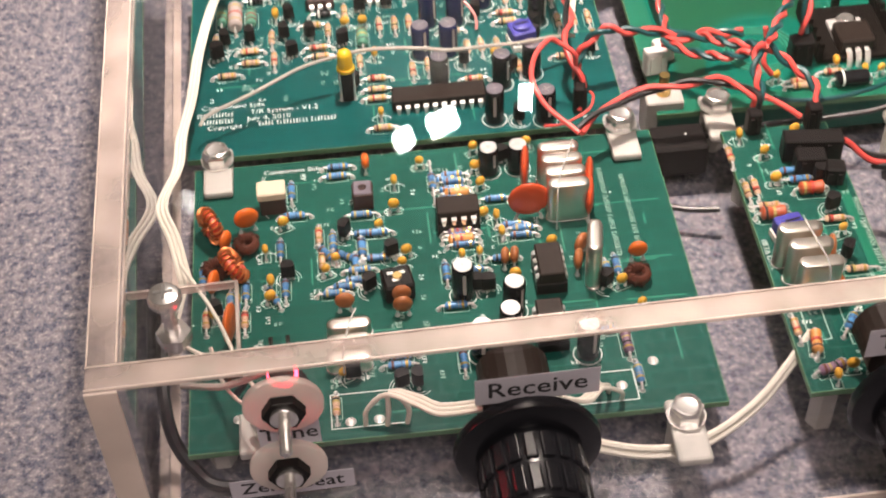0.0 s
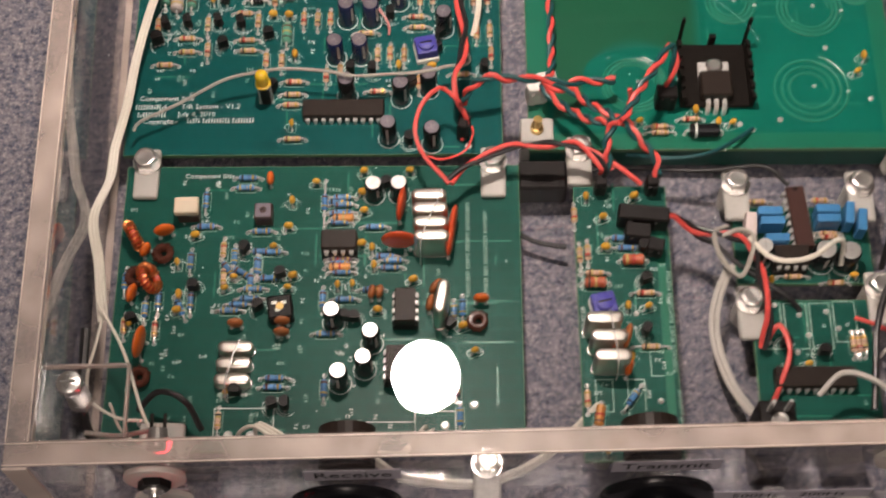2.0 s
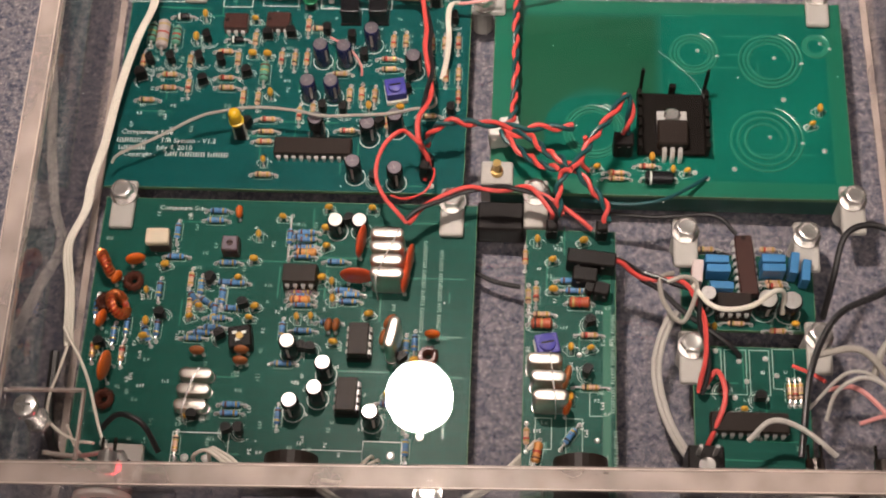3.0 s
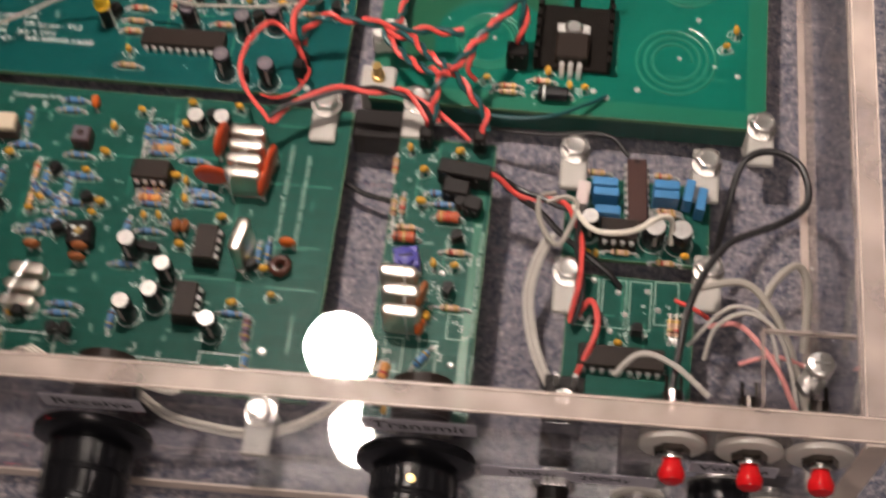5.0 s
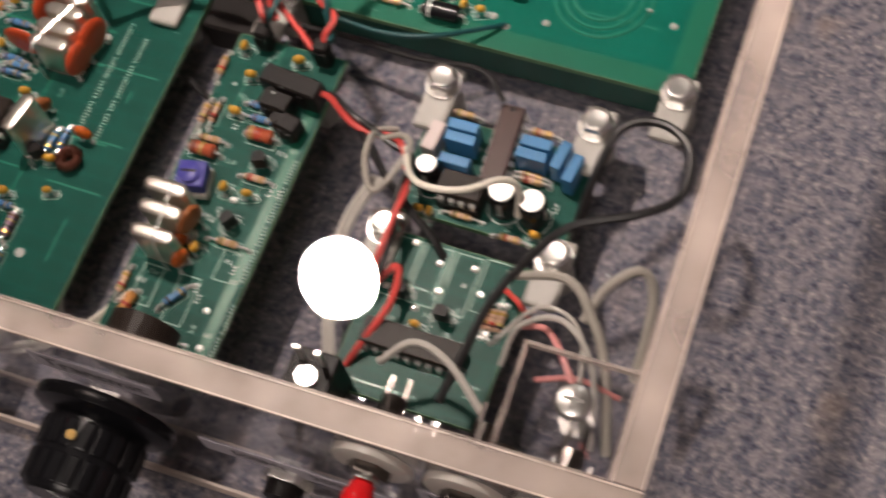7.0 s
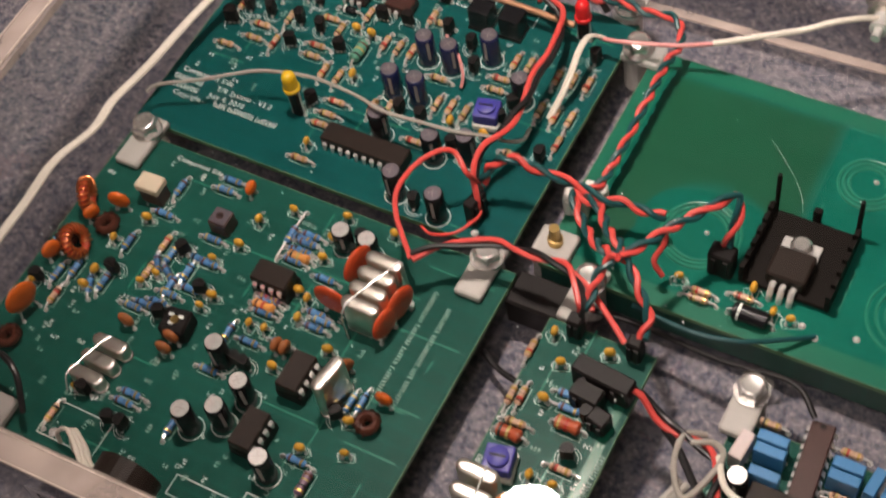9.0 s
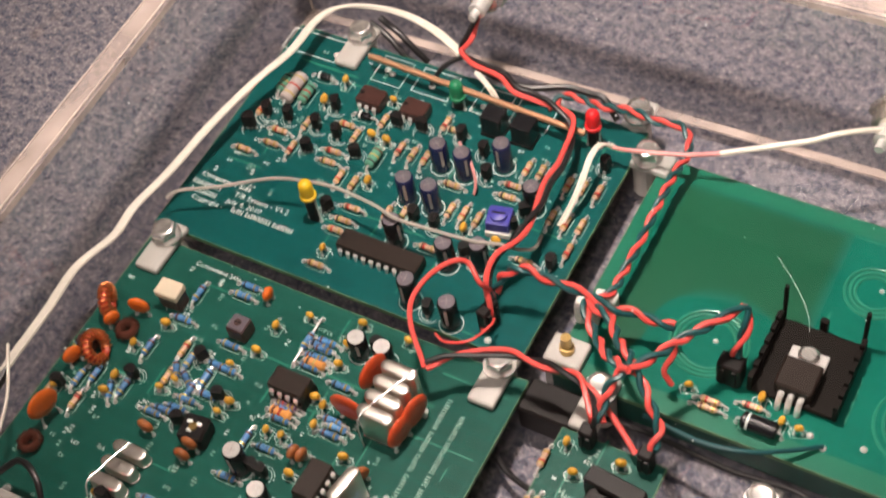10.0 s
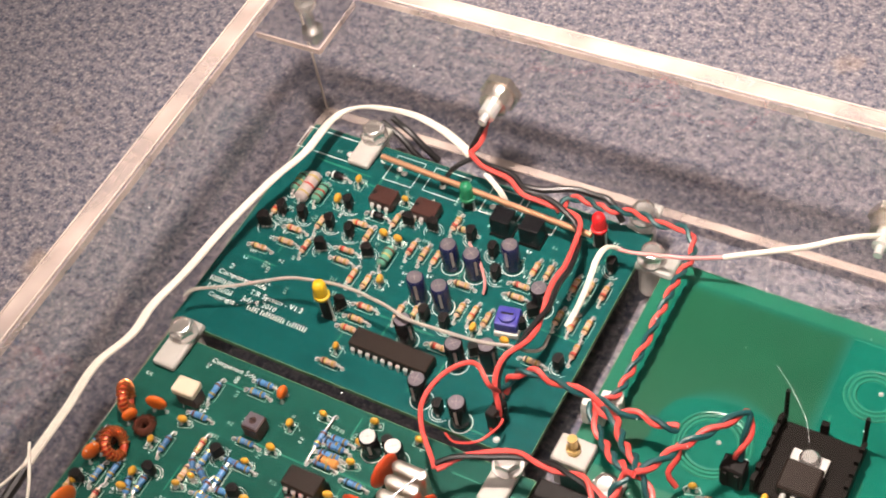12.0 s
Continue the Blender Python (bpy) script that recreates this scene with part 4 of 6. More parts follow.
lying_part("tan_resistor", 18.9, 277.8, 90, 7.5)
lying_part("tan_resistor", -4.3, 270.6, 90, 7.5)
lying_part("tan_resistor", -0.2, 271.9, 90, 7.5)
lying_part("tan_resistor", 23.5, 268.1, 90, 7.5)
lying_part("green_choke", -54.4, 299.4, 90, 7.8)
lying_part("green_choke", -46.4, 298.2, 90, 7.5)
lying_part("green_choke", -16.7, 285.3, 90, 7.5)
lying_part("power_resistor", -50.7, 298.4, 90, 12.3)
lying_part("black_diode", -45.2, 306.0, 0, 7.5)
lying_part("black_diode", -26.7, 297.5, 0, 7.5)
transistor(-55.4, 282.2, 20)
transistor(-53.2, 288.5, 110)
transistor(-46.6, 289.2, 110)
transistor(-35.9, 297.6, 110)
transistor(-37.4, 289.5, 110)
transistor(-35.6, 281.0, 20)
transistor(-30.4, 288.8, 110)
transistor(-22.0, 284.3, 20)
transistor(-16.6, 298.5, 0)
transistor(-9.2, 299.4, 0)
transistor(2.5, 301.1, 90)
transistor(10.7, 298.5, 90)
transistor(14.9, 291.8, 90)
transistor(-19.8, 265.8, 60)
transistor(3.3, 272.2, 90)
transistor(9.7, 271.8, 90)
transistor(20.9, 247.8, 100)
transistor(21.3, 266.9, 40)
transistor(43.3, 272.4, 90)
transistor(29.9, 284.3, 40)
transistor(28.9, 278.8, 40)
transistor(18.1, 307.4, 10)
transistor(42.9, 306.4, 90)
opto_chip(-27.3, 303.1)
opto_chip(-13.7, 303.8)
relay(9.4, 307.3)
relay(18.4, 307.5)
can_cap(1.5, 290.6, navy=True)
can_cap(8.9, 290.3, navy=True)
can_cap(17.2, 297.0, navy=True)
can_cap(-1.5, 277.3, navy=True)
can_cap(5.9, 277.4, navy=True)
can_cap(2.2, 263.9, dull=True)
can_cap(18.2, 262.6, dull=True)
can_cap(14.7, 249.2, dull=True)
can_cap(27.4, 247.3, dull=True)
can_cap(30.9, 287.2, dull=True)
can_cap(26.4, 265.7, dull=True)
bead_cap(-37.7, 306.2)
bead_cap(-39.7, 297.5)
bead_cap(-21.4, 305.0)
bead_cap(-21.0, 291.8)
bead_cap(-16.2, 291.6)
bead_cap(-13.9, 277.3)
bead_cap(-13.8, 253.3)
bead_cap(17.4, 273.3)
bead_cap(27.3, 272.7)
trim_pot(25.6, 278.4)
indicator(-21.7, 262.0, "yellow")
indicator(-3.9, 311.0, "green")
indicator(36.5, 312.7, "red")

# receiver board
lying_part("blue_resistor", -25.8, 235.9, 0, 7.5)
lying_part("blue_resistor", -26.3, 232.7, 0, 7.5)
lying_part("blue_resistor", 1.6, 229.4, 0, 7.5)
lying_part("blue_resistor", 1.8, 227.1, 0, 7.5)
lying_part("blue_resistor", 1.7, 224.6, 0, 7.5)
lying_part("blue_resistor", -21.0, 218.7, 0, 7.5)
lying_part("blue_resistor", -17.8, 212.2, 0, 7.5)
lying_part("blue_resistor", -18.1, 204.1, 0, 7.5)
lying_part("blue_resistor", -23.4, 197.8, 0, 7.5)
lying_part("blue_resistor", -28.7, 194.3, 0, 7.5)
lying_part("blue_resistor", -15.2, 174.3, 0, 7.5)
lying_part("blue_resistor", -15.6, 171.7, 0, 7.5)
lying_part("blue_resistor", 11.2, 219.9, 0, 7.5)
lying_part("blue_resistor", -28.2, 210.7, 90, 7.5)
lying_part("blue_resistor", -3.3, 227.8, -90, 15.0)
lying_part("blue_resistor", -39.6, 197.1, -90, 7.6)
lying_part("blue_resistor", -48.6, 197.5, -90, 8.3)
lying_part("blue_resistor", -58.4, 203.3, -90, 9.0)
lying_part("blue_resistor", -37.4, 228.7, -90, 7.5)
lying_part("blue_resistor", -2.9, 197.6, -90, 7.5)
lying_part("blue_resistor", 35.9, 194.8, -90, 7.5)
lying_part("blue_resistor", 35.0, 163.1, -90, 7.5)
lying_part("blue_resistor", -1.7, 171.3, -90, 7.5)
lying_part("blue_resistor", -21.7, 208.0, -90, 7.8)
lying_part("blue_resistor", -21.4, 207.8, -90, 7.5)
lying_part("blue_resistor", 16.4, 209.4, 0, 7.5)
lying_part("blue_resistor", -36.9, 220.3, 0, 7.5)
lying_part("blue_resistor", 29.6, 176.0, 0, 7.5)
lying_part("blue_resistor", 10.6, 200.4, 0, 7.5)
lying_part("purple_resistor", 1.8, 209.8, 0, 8.6)
lying_part("purple_resistor", 34.0, 171.8, -90, 7.6)
lying_part("orange_resistor", 1.6, 207.2, 0, 9.0)
lying_part("orange_resistor", 2.2, 222.6, 0, 7.5)
lying_part("tan_resistor", -31.4, 212.9, -90, 8.0)
lying_part("tan_resistor", -30.9, 204.5, -90, 7.5)
lying_part("tan_resistor", -48.9, 188.8, -90, 7.5)
lying_part("tan_resistor", -29.8, 162.2, -90, 7.5)
lying_part("tan_resistor", -57.5, 189.8, -90, 7.5)
lying_part("blue_resistor", -29.9, 206.9, -56, 7.5)
lying_part("blue_resistor", -25.9, 205.8, -33, 7.5)
lying_part("blue_resistor", -26.3, 196.1, 0, 7.5)
lying_part("blue_resistor", -22.5, 200.8, 0, 7.5)
lying_part("blue_resistor", 1.6, 208.9, 0, 7.5)
lying_part("blue_resistor", 2.1, 205.8, 0, 7.5)
lying_part("blue_resistor", 3.2, 197.5, 0, 7.5)
lying_part("blue_resistor", -1.7, 187.2, 0, 7.5)
lying_part("blue_resistor", -23.3, 202.9, -90, 7.5)
lying_part("blue_resistor", -40.5, 209.5, -90, 7.5)
lying_part("blue_resistor", -42.5, 195.2, -65, 7.5)
lying_part("blue_resistor", -52.1, 194.7, -90, 7.5)
lying_part("blue_resistor", 15.6, 207.2, 0, 7.5)
lying_part("blue_resistor", 14.2, 210.7, 0, 7.5)
lying_part("blue_resistor", -20.7, 212.4, 0, 7.5)
lying_part("blue_resistor", 33.5, 193.5, -90, 7.5)
lying_part("blue_resistor", 1.1, 221.4, 0, 7.5)
lying_part("blue_resistor", 0.7, 224.3, 0, 7.5)
lying_part("blue_resistor", 0.2, 227.8, 0, 7.5)
bead_cap(-43.9, 208.5)
bead_cap(-42.8, 198.7)
bead_cap(-39.5, 217.0)
bead_cap(-27.8, 204.0)
bead_cap(-12.5, 227.8)
bead_cap(-13.2, 219.6)
bead_cap(-5.8, 233.8)
bead_cap(-11.4, 204.3)
bead_cap(7.8, 237.3)
bead_cap(7.5, 230.4)
bead_cap(8.1, 224.5)
bead_cap(10.6, 212.9)
bead_cap(11.2, 207.4)
bead_cap(21.0, 237.4)
bead_cap(22.2, 202.9)
bead_cap(12.5, 193.8)
bead_cap(36.0, 188.9)
bead_cap(-27.8, 169.9)
bead_cap(-17.2, 213.4)
bead_cap(-30.2, 200.6)
bead_cap(-12.7, 200.7)
bead_cap(-43.0, 194.0)
bead_cap(1.2, 201.4)
bead_cap(5.3, 201.7)
bead_cap(29.3, 178.5)
bead_cap(39.2, 181.6)
bead_cap(-55.9, 190.4)
bead_cap(7.6, 214.1)
disc_cap(-48.0, 217.6, "orange", 6.0, 15)
disc_cap(32.6, 213.1, "red", 9.0, 80)
disc_cap(-51.4, 182.4, "orange", 9.0, 78, 2.0)
disc_cap(-19.0, 234.6, "orange", 4.0, 90)
disc_cap(10.8, 198.7, "brown", 4.0, 80)
disc_cap(13.0, 198.8, "brown", 4.0, 80)
disc_cap(28.6, 200.1, "brown", 5.0, 50)
disc_cap(27.1, 195.1, "brown", 5.0, 75)
disc_cap(41.1, 196.6, "orange", 4.5, 0)
disc_cap(-26.4, 189.5, "brown", 4.5, 0)
disc_cap(-13.6, 190.1, "brown", 4.5, 0)
disc_cap(-13.6, 186.8, "brown", 4.5, 0)
disc_cap(18.8, 224.4, "red", 10.0, 80)
disc_cap(18.3, 213.2, "red", 10.0, 0)
disc_cap(33.4, 218.6, "red", 10.0, 80)
transistor(-41.2, 223.4, 0)
transistor(-25.2, 212.6, 60)
transistor(-38.8, 200.8, 0)
transistor(-20.5, 194.8, 30)
transistor(-11.8, 166.5, 90)
transistor(3.5, 191.5, 0)
transistor(6.1, 191.2, 0)
transistor(-25.6, 169.9, 0)
transistor(32.7, 189.2, 40)
transistor(-14.8, 204.6, 20)
transistor(-55.2, 191.0, 20)
transistor(-15.4, 166.2, 20)
trimmer(-20.3, 223.2)
brown_toroid(40.0, 190.3, 30)
square_trimmer(-14.2, 193.6)
toroid(-56.2, 215.4, -60, 90)
toroid(-48.6, 203.4, -73, 62)
disc_cap(-53.0, 211.9, "orange", 4.5, 60)
disc_cap(-55.6, 198.4, "orange", 5.5, 70)
brown_toroid(-48.2, 211.3, 30)
brown_toroid(-55.4, 204.2, 80)
brown_toroid(-51.8, 174.3, 20)
if_can(-41.8, 224.0)
crystal(26.8, 224.9, 0)
crystal(27.0, 220.7, 0)
crystal(27.2, 216.4, 0)
crystal(27.4, 212.2, 0)
crystal(30.2, 193.2, 80, 13.6)
crystal(-25.8, 182.3, 0, 4.6)
crystal(-26.0, 177.6, 0, 4.6)
crystal(-26.3, 172.9, 0, 4.6)
can_top_cap(0.3, 190.7)
can_top_cap(11.0, 184.5)
can_top_cap(9.2, 177.0)
can_top_cap(2.6, 173.0)
can_top_cap(25.2, 170.4)
can_top_cap(10.8, 230.4, 8.0)
can_top_cap(18.0, 230.6, 8.0)
transistor(14.4, 233.0, 20)

LEVEL[0] = 0.0235

# oscillator board
lying_part("tan_resistor", 67.2, 219.5, 90, 7.5)
lying_part("tan_resistor", 72.2, 201.7, 0, 7.5)
lying_part("tan_resistor", 85.8, 195.7, 0, 8.2)
lying_part("tan_resistor", 86.2, 180.0, 0, 9.5)
lying_part("tan_resistor", 68.6, 165.3, 90, 7.5)
lying_part("tan_resistor", 68.3, 207.2, 90, 7.5)
lying_part("tan_resistor", 70.5, 208.0, 90, 7.5)
lying_part("red_resistor", 72.2, 198.6, 0, 7.5)
lying_part("red_resistor", 82.9, 205.4, 0, 7.7)
lying_part("blue_resistor", 81.4, 209.3, 0, 10.8)
lying_part("blue_resistor", 79.9, 212.4, 0, 7.5)
bead_cap(75.1, 218.4)
bead_cap(75.4, 209.0)
bead_cap(80.6, 191.4)
bead_cap(86.1, 191.3)
bead_cap(84.0, 224.8)
bead_cap(80.6, 176.6)
bead_cap(73.2, 150.7)
transistor(85.9, 199.0, 20)
transistor(85.3, 184.1, 60)
transistor(85.9, 209.0, 60)
trim_pot(73.9, 190.9)
lying_part("blue_resistor", 80.6, 165.6, 55, 9.0)
lying_part("tan_resistor", 82.6, 155.6, 12, 9.0)
lying_part("purple_resistor", 73.0, 153.6, 15, 8.0)
lying_part("orange_resistor", 71.6, 160.6, 80, 8.0)
bead_cap(77.0, 153.0)
bead_cap(70.6, 224.8)
disc_cap(79.3, 180.2, "brown", 7.0, 75, 3.0)
disc_cap(79.6, 172.6, "orange", 4.5, 70, 1.0)
crystal(73.1, 184.2, 0)
crystal(74.2, 179.2, 0)
crystal(74.9, 173.7, 0)
disc_cap(77.2, 176.9, "orange", 4.0, 60)
disc_cap(73.7, 182.9, "brown", 4.0, 80)

LEVEL[0] = 0.0148

# audio board
box_cap(122.9, 222.3, 0)
box_cap(123.3, 219.3, 0)
box_cap(124.0, 213.9, 0)
box_cap(139.2, 222.9, 0)
box_cap(139.2, 219.9, 0)
box_cap(145.2, 221.6, 82)
box_cap(148.5, 219.4, 82)
pale = thing("film_capacitor", "pinkish white boxed film capacitor", "capacitor", m=spot(117.3, 218.6, 84))
part("body", block(-0.0036, 0.0036, -0.0016, 0.0016, 0.0004, 0.0062, 0.0004, seg=2), shader("pinkish_capacitor_case", (0.62, 0.52, 0.50), 0.4, grain=0.1, scale=500), pale)
for sg in (-1, 1):
    lead(pale, [(sg * 0.0024, 0, 0.0005), (sg * 0.0024, 0, -0.0001)])
can_top_cap(119.6, 209.7)
can_cap(136.6, 209.0, r=3.1, h=9.0)
can_cap(143.4, 208.6, r=3.1, h=9.0)
lying_part("tan_resistor", 120.5, 227.8, 0, 7.5)
lying_part("tan_resistor", 138.5, 228.2, 0, 7.5)
lying_part("tan_resistor", 139.7, 217.7, 0, 7.9)
lying_part("tan_resistor", 140.1, 216.5, 0, 8.0)
lying_part("tan_resistor", 128.4, 204.3, 0, 8.7)
lying_part("tan_resistor", 140.2, 202.3, 0, 8.4)
bead_cap(119.5, 202.7)
bead_cap(122.0, 202.6)
bead_cap(145.1, 204.0)

LEVEL[0] = 0.0172

# keyer board
transistor(133.6, 180.3, 0)
transistor(123.5, 182.6, 0)
bead_cap(129.1, 176.9)
lying_part("tan_resistor", 142.2, 183.0, 90, 7.5)
lying_part("tan_resistor", 143.7, 183.0, 90, 7.5)
lying_part("tan_resistor", 145.2, 183.2, 90, 7.5)

LEVEL[0] = 0.016

# amplifier board
lying_part("tan_resistor", 94.1, 252.3, 0, 8.4)
lying_part("tan_resistor", 94.2, 250.3, 0, 8.6)
lying_part("tan_resistor", 103.5, 254.8, 0, 8.4)
lying_part("big_diode", 106.9, 250.1, 0, 11.4)
bead_cap(88.2, 253.5)
bead_cap(104.9, 257.2)
bead_cap(111.2, 253.1)
bead_cap(115.4, 252.8)
bead_cap(153.9, 270.2)
bead_cap(156.5, 275.7)

# chips
chip(20, 1.3, 257.7, 0, "long dark brown twenty-pin chip on the switching board")
chip(8, 1.5, 213.4, 0, "eight-pin black chip among blue resistors", socket=True)
chip(8, 20.2, 193.4, 90, "eight-pin chip in a black socket", socket=True)
chip(8, 18.0, 176.6, 90, "eight-pin chip in a black socket", socket=True)
LEVEL[0] = 0.0148
chip(16, 131.7, 221.8, -86, "narrow brown sixteen-pin chip on the audio board", 6.4, BROWN_CHIP)
chip(8, 127.4, 208.6, 0, "eight-pin black chip under a white wire", socket=True)
LEVEL[0] = 0.0172
chip(18, 130.2, 172.6, 0, "long black eighteen-pin chip on the keyer board")
LEVEL[0] = ZB

# clamps of the boards
for cx, cy in ((-55.0, 240.0), (45.0, 240.0), (114.3, 232.1), (149.7, 231.5), (164.0, 244.0), (151.2, 199.6), (115.2, 195.6), (-41.8, 322.6), (70.0, 243.5)):
    clamp(cx, cy)
clamp(42.0, 149.4)
clamp(44.0, 325.0, 180, tab=(-6.0, 4.0), mat=PALE_NYLON)
clamp(52.0, 312.5, 90, tab=(-7.0, 4.0), mat=PALE_NYLON)
clamp(158.0, 317.5)

# heat sink of the amplifier
hs = thing("heat_sink", "black anodised heat sink with bent fins and two corner pins", "heat sink", m=pose(0.1113, 0.2693, ZB))
part("plate", block(-0.0098, 0.0098, -0.0108, 0.0108, 0.0008, 0.0022, 0.0003), ANODISED, hs)
for sg in (-1, 1):
    part("fin", block(sg * 0.0102 - 0.0006, sg * 0.0102 + 0.0006, -0.0108, 0.0108, 0.0008, 0.0052, 0.0002), ANODISED, hs)
    for i in range(6):
        part("fin_tooth", block(sg * 0.0102 - 0.0006, sg * 0.0102 + 0.0006, (-10.6 + 3.6 * i) * MM, (-8.9 + 3.6 * i) * MM, 0.0052, 0.0068), ANODISED, hs)
    part("corner_pin", turned([(0.0006, 0.0), (0.0006, 0.0150)], 8, m=Matrix.Translation((sg * 0.0098, 0.0112, 0))), ANODISED, hs)
part("mounting_tab", block(-0.0010, 0.0010, 0.0106, 0.0122, 0.0008, 0.0060, 0.0002), ANODISED, hs)
tp = thing("power_transistor", "tab-mounted power transistor with three silver legs on the heat sink", "transistor", m=pose(0.1110, 0.2660, ZB))
part("metal_tab", block(-0.0046, 0.0046, -0.0006, 0.0070, 0.0022, 0.0035, 0.0002), TIN, tp)
part("body", block(-0.0046, 0.0046, -0.0062, 0.0024, 0.0024, 0.0064, 0.0005), CHIP, tp)
part("screw_head", turned([(0.0026, 0.0035), (0.0026, 0.0048), (0.0018, 0.0056)], 14, m=Matrix.Translation((0, 0.0048, 0))), STEEL, tp, smooth=True)
for i in (-1, 0, 1):
    part("leg", tube([(i * 0.0024, -0.0060, 0.0035), (i * 0.0024, -0.0075, 0.0035), (i * 0.0024, -0.0086, 0.0018), (i * 0.0024, -0.0089, 0.0)], 0.0008, 6, raw=True), TIN, tp)

# earth wires soldered over the crystal tops
for pts in ([(30.5, 226.0, 28.2), (28.3, 220.5, 28.3), (26.0, 215.0, 28.3), (24.6, 210.3, 28.3), (24.3, 208.6, 25.0), (24.3, 208.4, 16.2)],
            [(-24.0, 182.5, 24.6), (-25.5, 178.5, 24.9), (-26.6, 173.5, 25.2), (-27.3, 169.5, 25.4), (-27.5, 167.6, 21.0)],
            [(74.5, 186.0, 35.7), (75.2, 180.0, 35.7), (76.0, 172.5, 35.7), (76.4, 170.9, 31.0), (76.5, 170.8, 23.6)]):
    ob = part("earth_wire", tube([Vector(p) * MM for p in pts], 0.00022, 6), TIN, smooth=True)
    tagged(ob, "thin bare tinned wire soldered across the crystal tops", "wire", "earth wires")

# plug-in connectors
def plug(x, y, turn, sx, sy, h, label, mat=BLACK):
    t = thing("plug_connector", label, "connector", "plug connectors", spot(x, y, turn))
    part("housing", block(-sx / 2 * MM, sx / 2 * MM, -sy / 2 * MM, sy / 2 * MM, 0.0003, h * MM, 0.0004), mat, t)
    for i in (-1, 1):
        part("latch", block((i * sx * 0.25 - 0.5) * MM, (i * sx * 0.25 + 0.5) * MM, (-sy / 2 - 0.5) * MM, -sy / 2 * MM, 0.0012, (h - 1.2) * MM), mat, t)
    return t


plug(96.0, 260.2, 0, 6.0, 4.5, 8.5, "black two-way plug on the amplifier board")
LEVEL[0] = 0.0235
plug(86.0, 217.4, -6, 14.0, 4.6, 7.0, "broad black plug block on the oscillator board")
plug(84.2, 212.6, -6, 7.0, 4.4, 6.0, "black plug shell beside the broad plug block")
plug(74.6, 227.6, 0, 3.4, 3.4, 7.0, "upright black plug with red and black wires")
plug(89.0, 227.4, 0, 3.4, 3.4, 7.5, "upright black plug with red and green wires")
plug(89.0, 208.5, -12, 4.5, 4.0, 5.5, "small black plug on the oscillator board")
LEVEL[0] = ZB
plug(58.2, 262.0, 10, 6.0, 3.5, 7.5, "white nylon plug with twisted pairs", WHITE_PLASTIC)
plug(61.2, 266.6, 10, 5.6, 3.2, 6.5, "white nylon plug half with twisted pairs", WHITE_PLASTIC)
plug(36.5, 251.0, 80, 6.0, 3.0, 8.5, "black upright plug beside red wires")
post = thing("terminal_post", "brass terminal post on a white nylon square", "terminal", m=pose(0.0580, 0.2505, BASE))
part("nylon_square", block(-0.0048, 0.0048, -0.0040, 0.0040, 0.0, 0.0130, 0.0004), NYLON, post)
part("brass_stud", turned([(0.0019, 0.0131), (0.0019, 0.0150), (0.0013, 0.0152), (0.0013, 0.0190)], 10), BRASS, post)
slab = part("rubber_block", block(0.0525, 0.0665, 0.2330, 0.2425, BASE, 0.0150, 0.0006), BLACK)
tagged(slab, "black rubber block under the wiring between boards", "block")

# amplifier board print: spiral coils, copper bars, dark under-panel
pa, pax, pay, paz = BOARDS["pa"]
TRACK = shader("mask_over_track", (0.022, 0.200, 0.130), 0.3, grain=0.1, scale=500)
for cx, cy, r0, r1 in ((87.4, 267.5, 6.5, 10.0), (142.4, 294.3, 6.0, 10.5), (139.7, 265.5, 5.0, 12.0), (118.5, 296.5, 4.0, 8.0), (157.0, 300.0, 2.5, 4.5)):
    line = []
    turns = 3.2
    for i in range(100):
        a = 2 * math.pi * turns * i / 99
        r = (r0 + (r1 - r0) * i / 99) * MM
        line.append(Vector((cx * MM - pax + r * math.cos(a), cy * MM - pay + r * math.sin(a), 0.00163)))
    part("spiral_coil", tube(line, 0.00045, 6, raw=True, flat=1.0), TRACK, pa, "printed spiral coil under green mask")
    pads("pa", ((cx + 1.5, cy + 1.0), (cx + r1 * 0.95, cy - 1.0)))
BORDER = shader("mask_over_border", (0.008, 0.135, 0.080), 0.3, grain=0.1, scale=200)
outline = [(64.0, 310.4), (64.0, 256.0), (70.5, 258.5)]
outline += [(89.0 + 18.0 * math.cos(radians(a)), 266.5 + 15.5 * math.sin(radians(a))) for a in range(195, 19, -8)]
outline += [(107.4, 271.0), (107.4, 310.4)]
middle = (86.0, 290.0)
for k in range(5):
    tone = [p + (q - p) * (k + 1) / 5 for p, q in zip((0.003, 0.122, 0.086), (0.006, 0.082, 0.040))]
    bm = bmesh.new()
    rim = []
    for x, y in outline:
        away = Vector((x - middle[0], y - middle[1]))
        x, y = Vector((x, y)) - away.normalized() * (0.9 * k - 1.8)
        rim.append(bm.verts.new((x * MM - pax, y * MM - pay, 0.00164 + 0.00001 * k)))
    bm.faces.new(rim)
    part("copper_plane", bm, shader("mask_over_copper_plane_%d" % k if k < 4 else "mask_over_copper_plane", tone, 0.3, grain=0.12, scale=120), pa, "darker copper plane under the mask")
part("border_plane", block(-0.0547, 0.0547, -0.0352, -0.0300, 0.00161, 0.00166), BORDER, pa)
part("border_plane", block(-0.0547, -0.0490, -0.0298, 0.0352, 0.00161, 0.00166), BORDER, pa)
part("border_plane", block(0.0495, 0.0547, -0.0298, 0.0352, 0.00161, 0.00166), BORDER, pa)
part("border_plane", block(-0.0488, 0.0493, 0.0308, 0.0352, 0.00161, 0.00166), BORDER, pa)
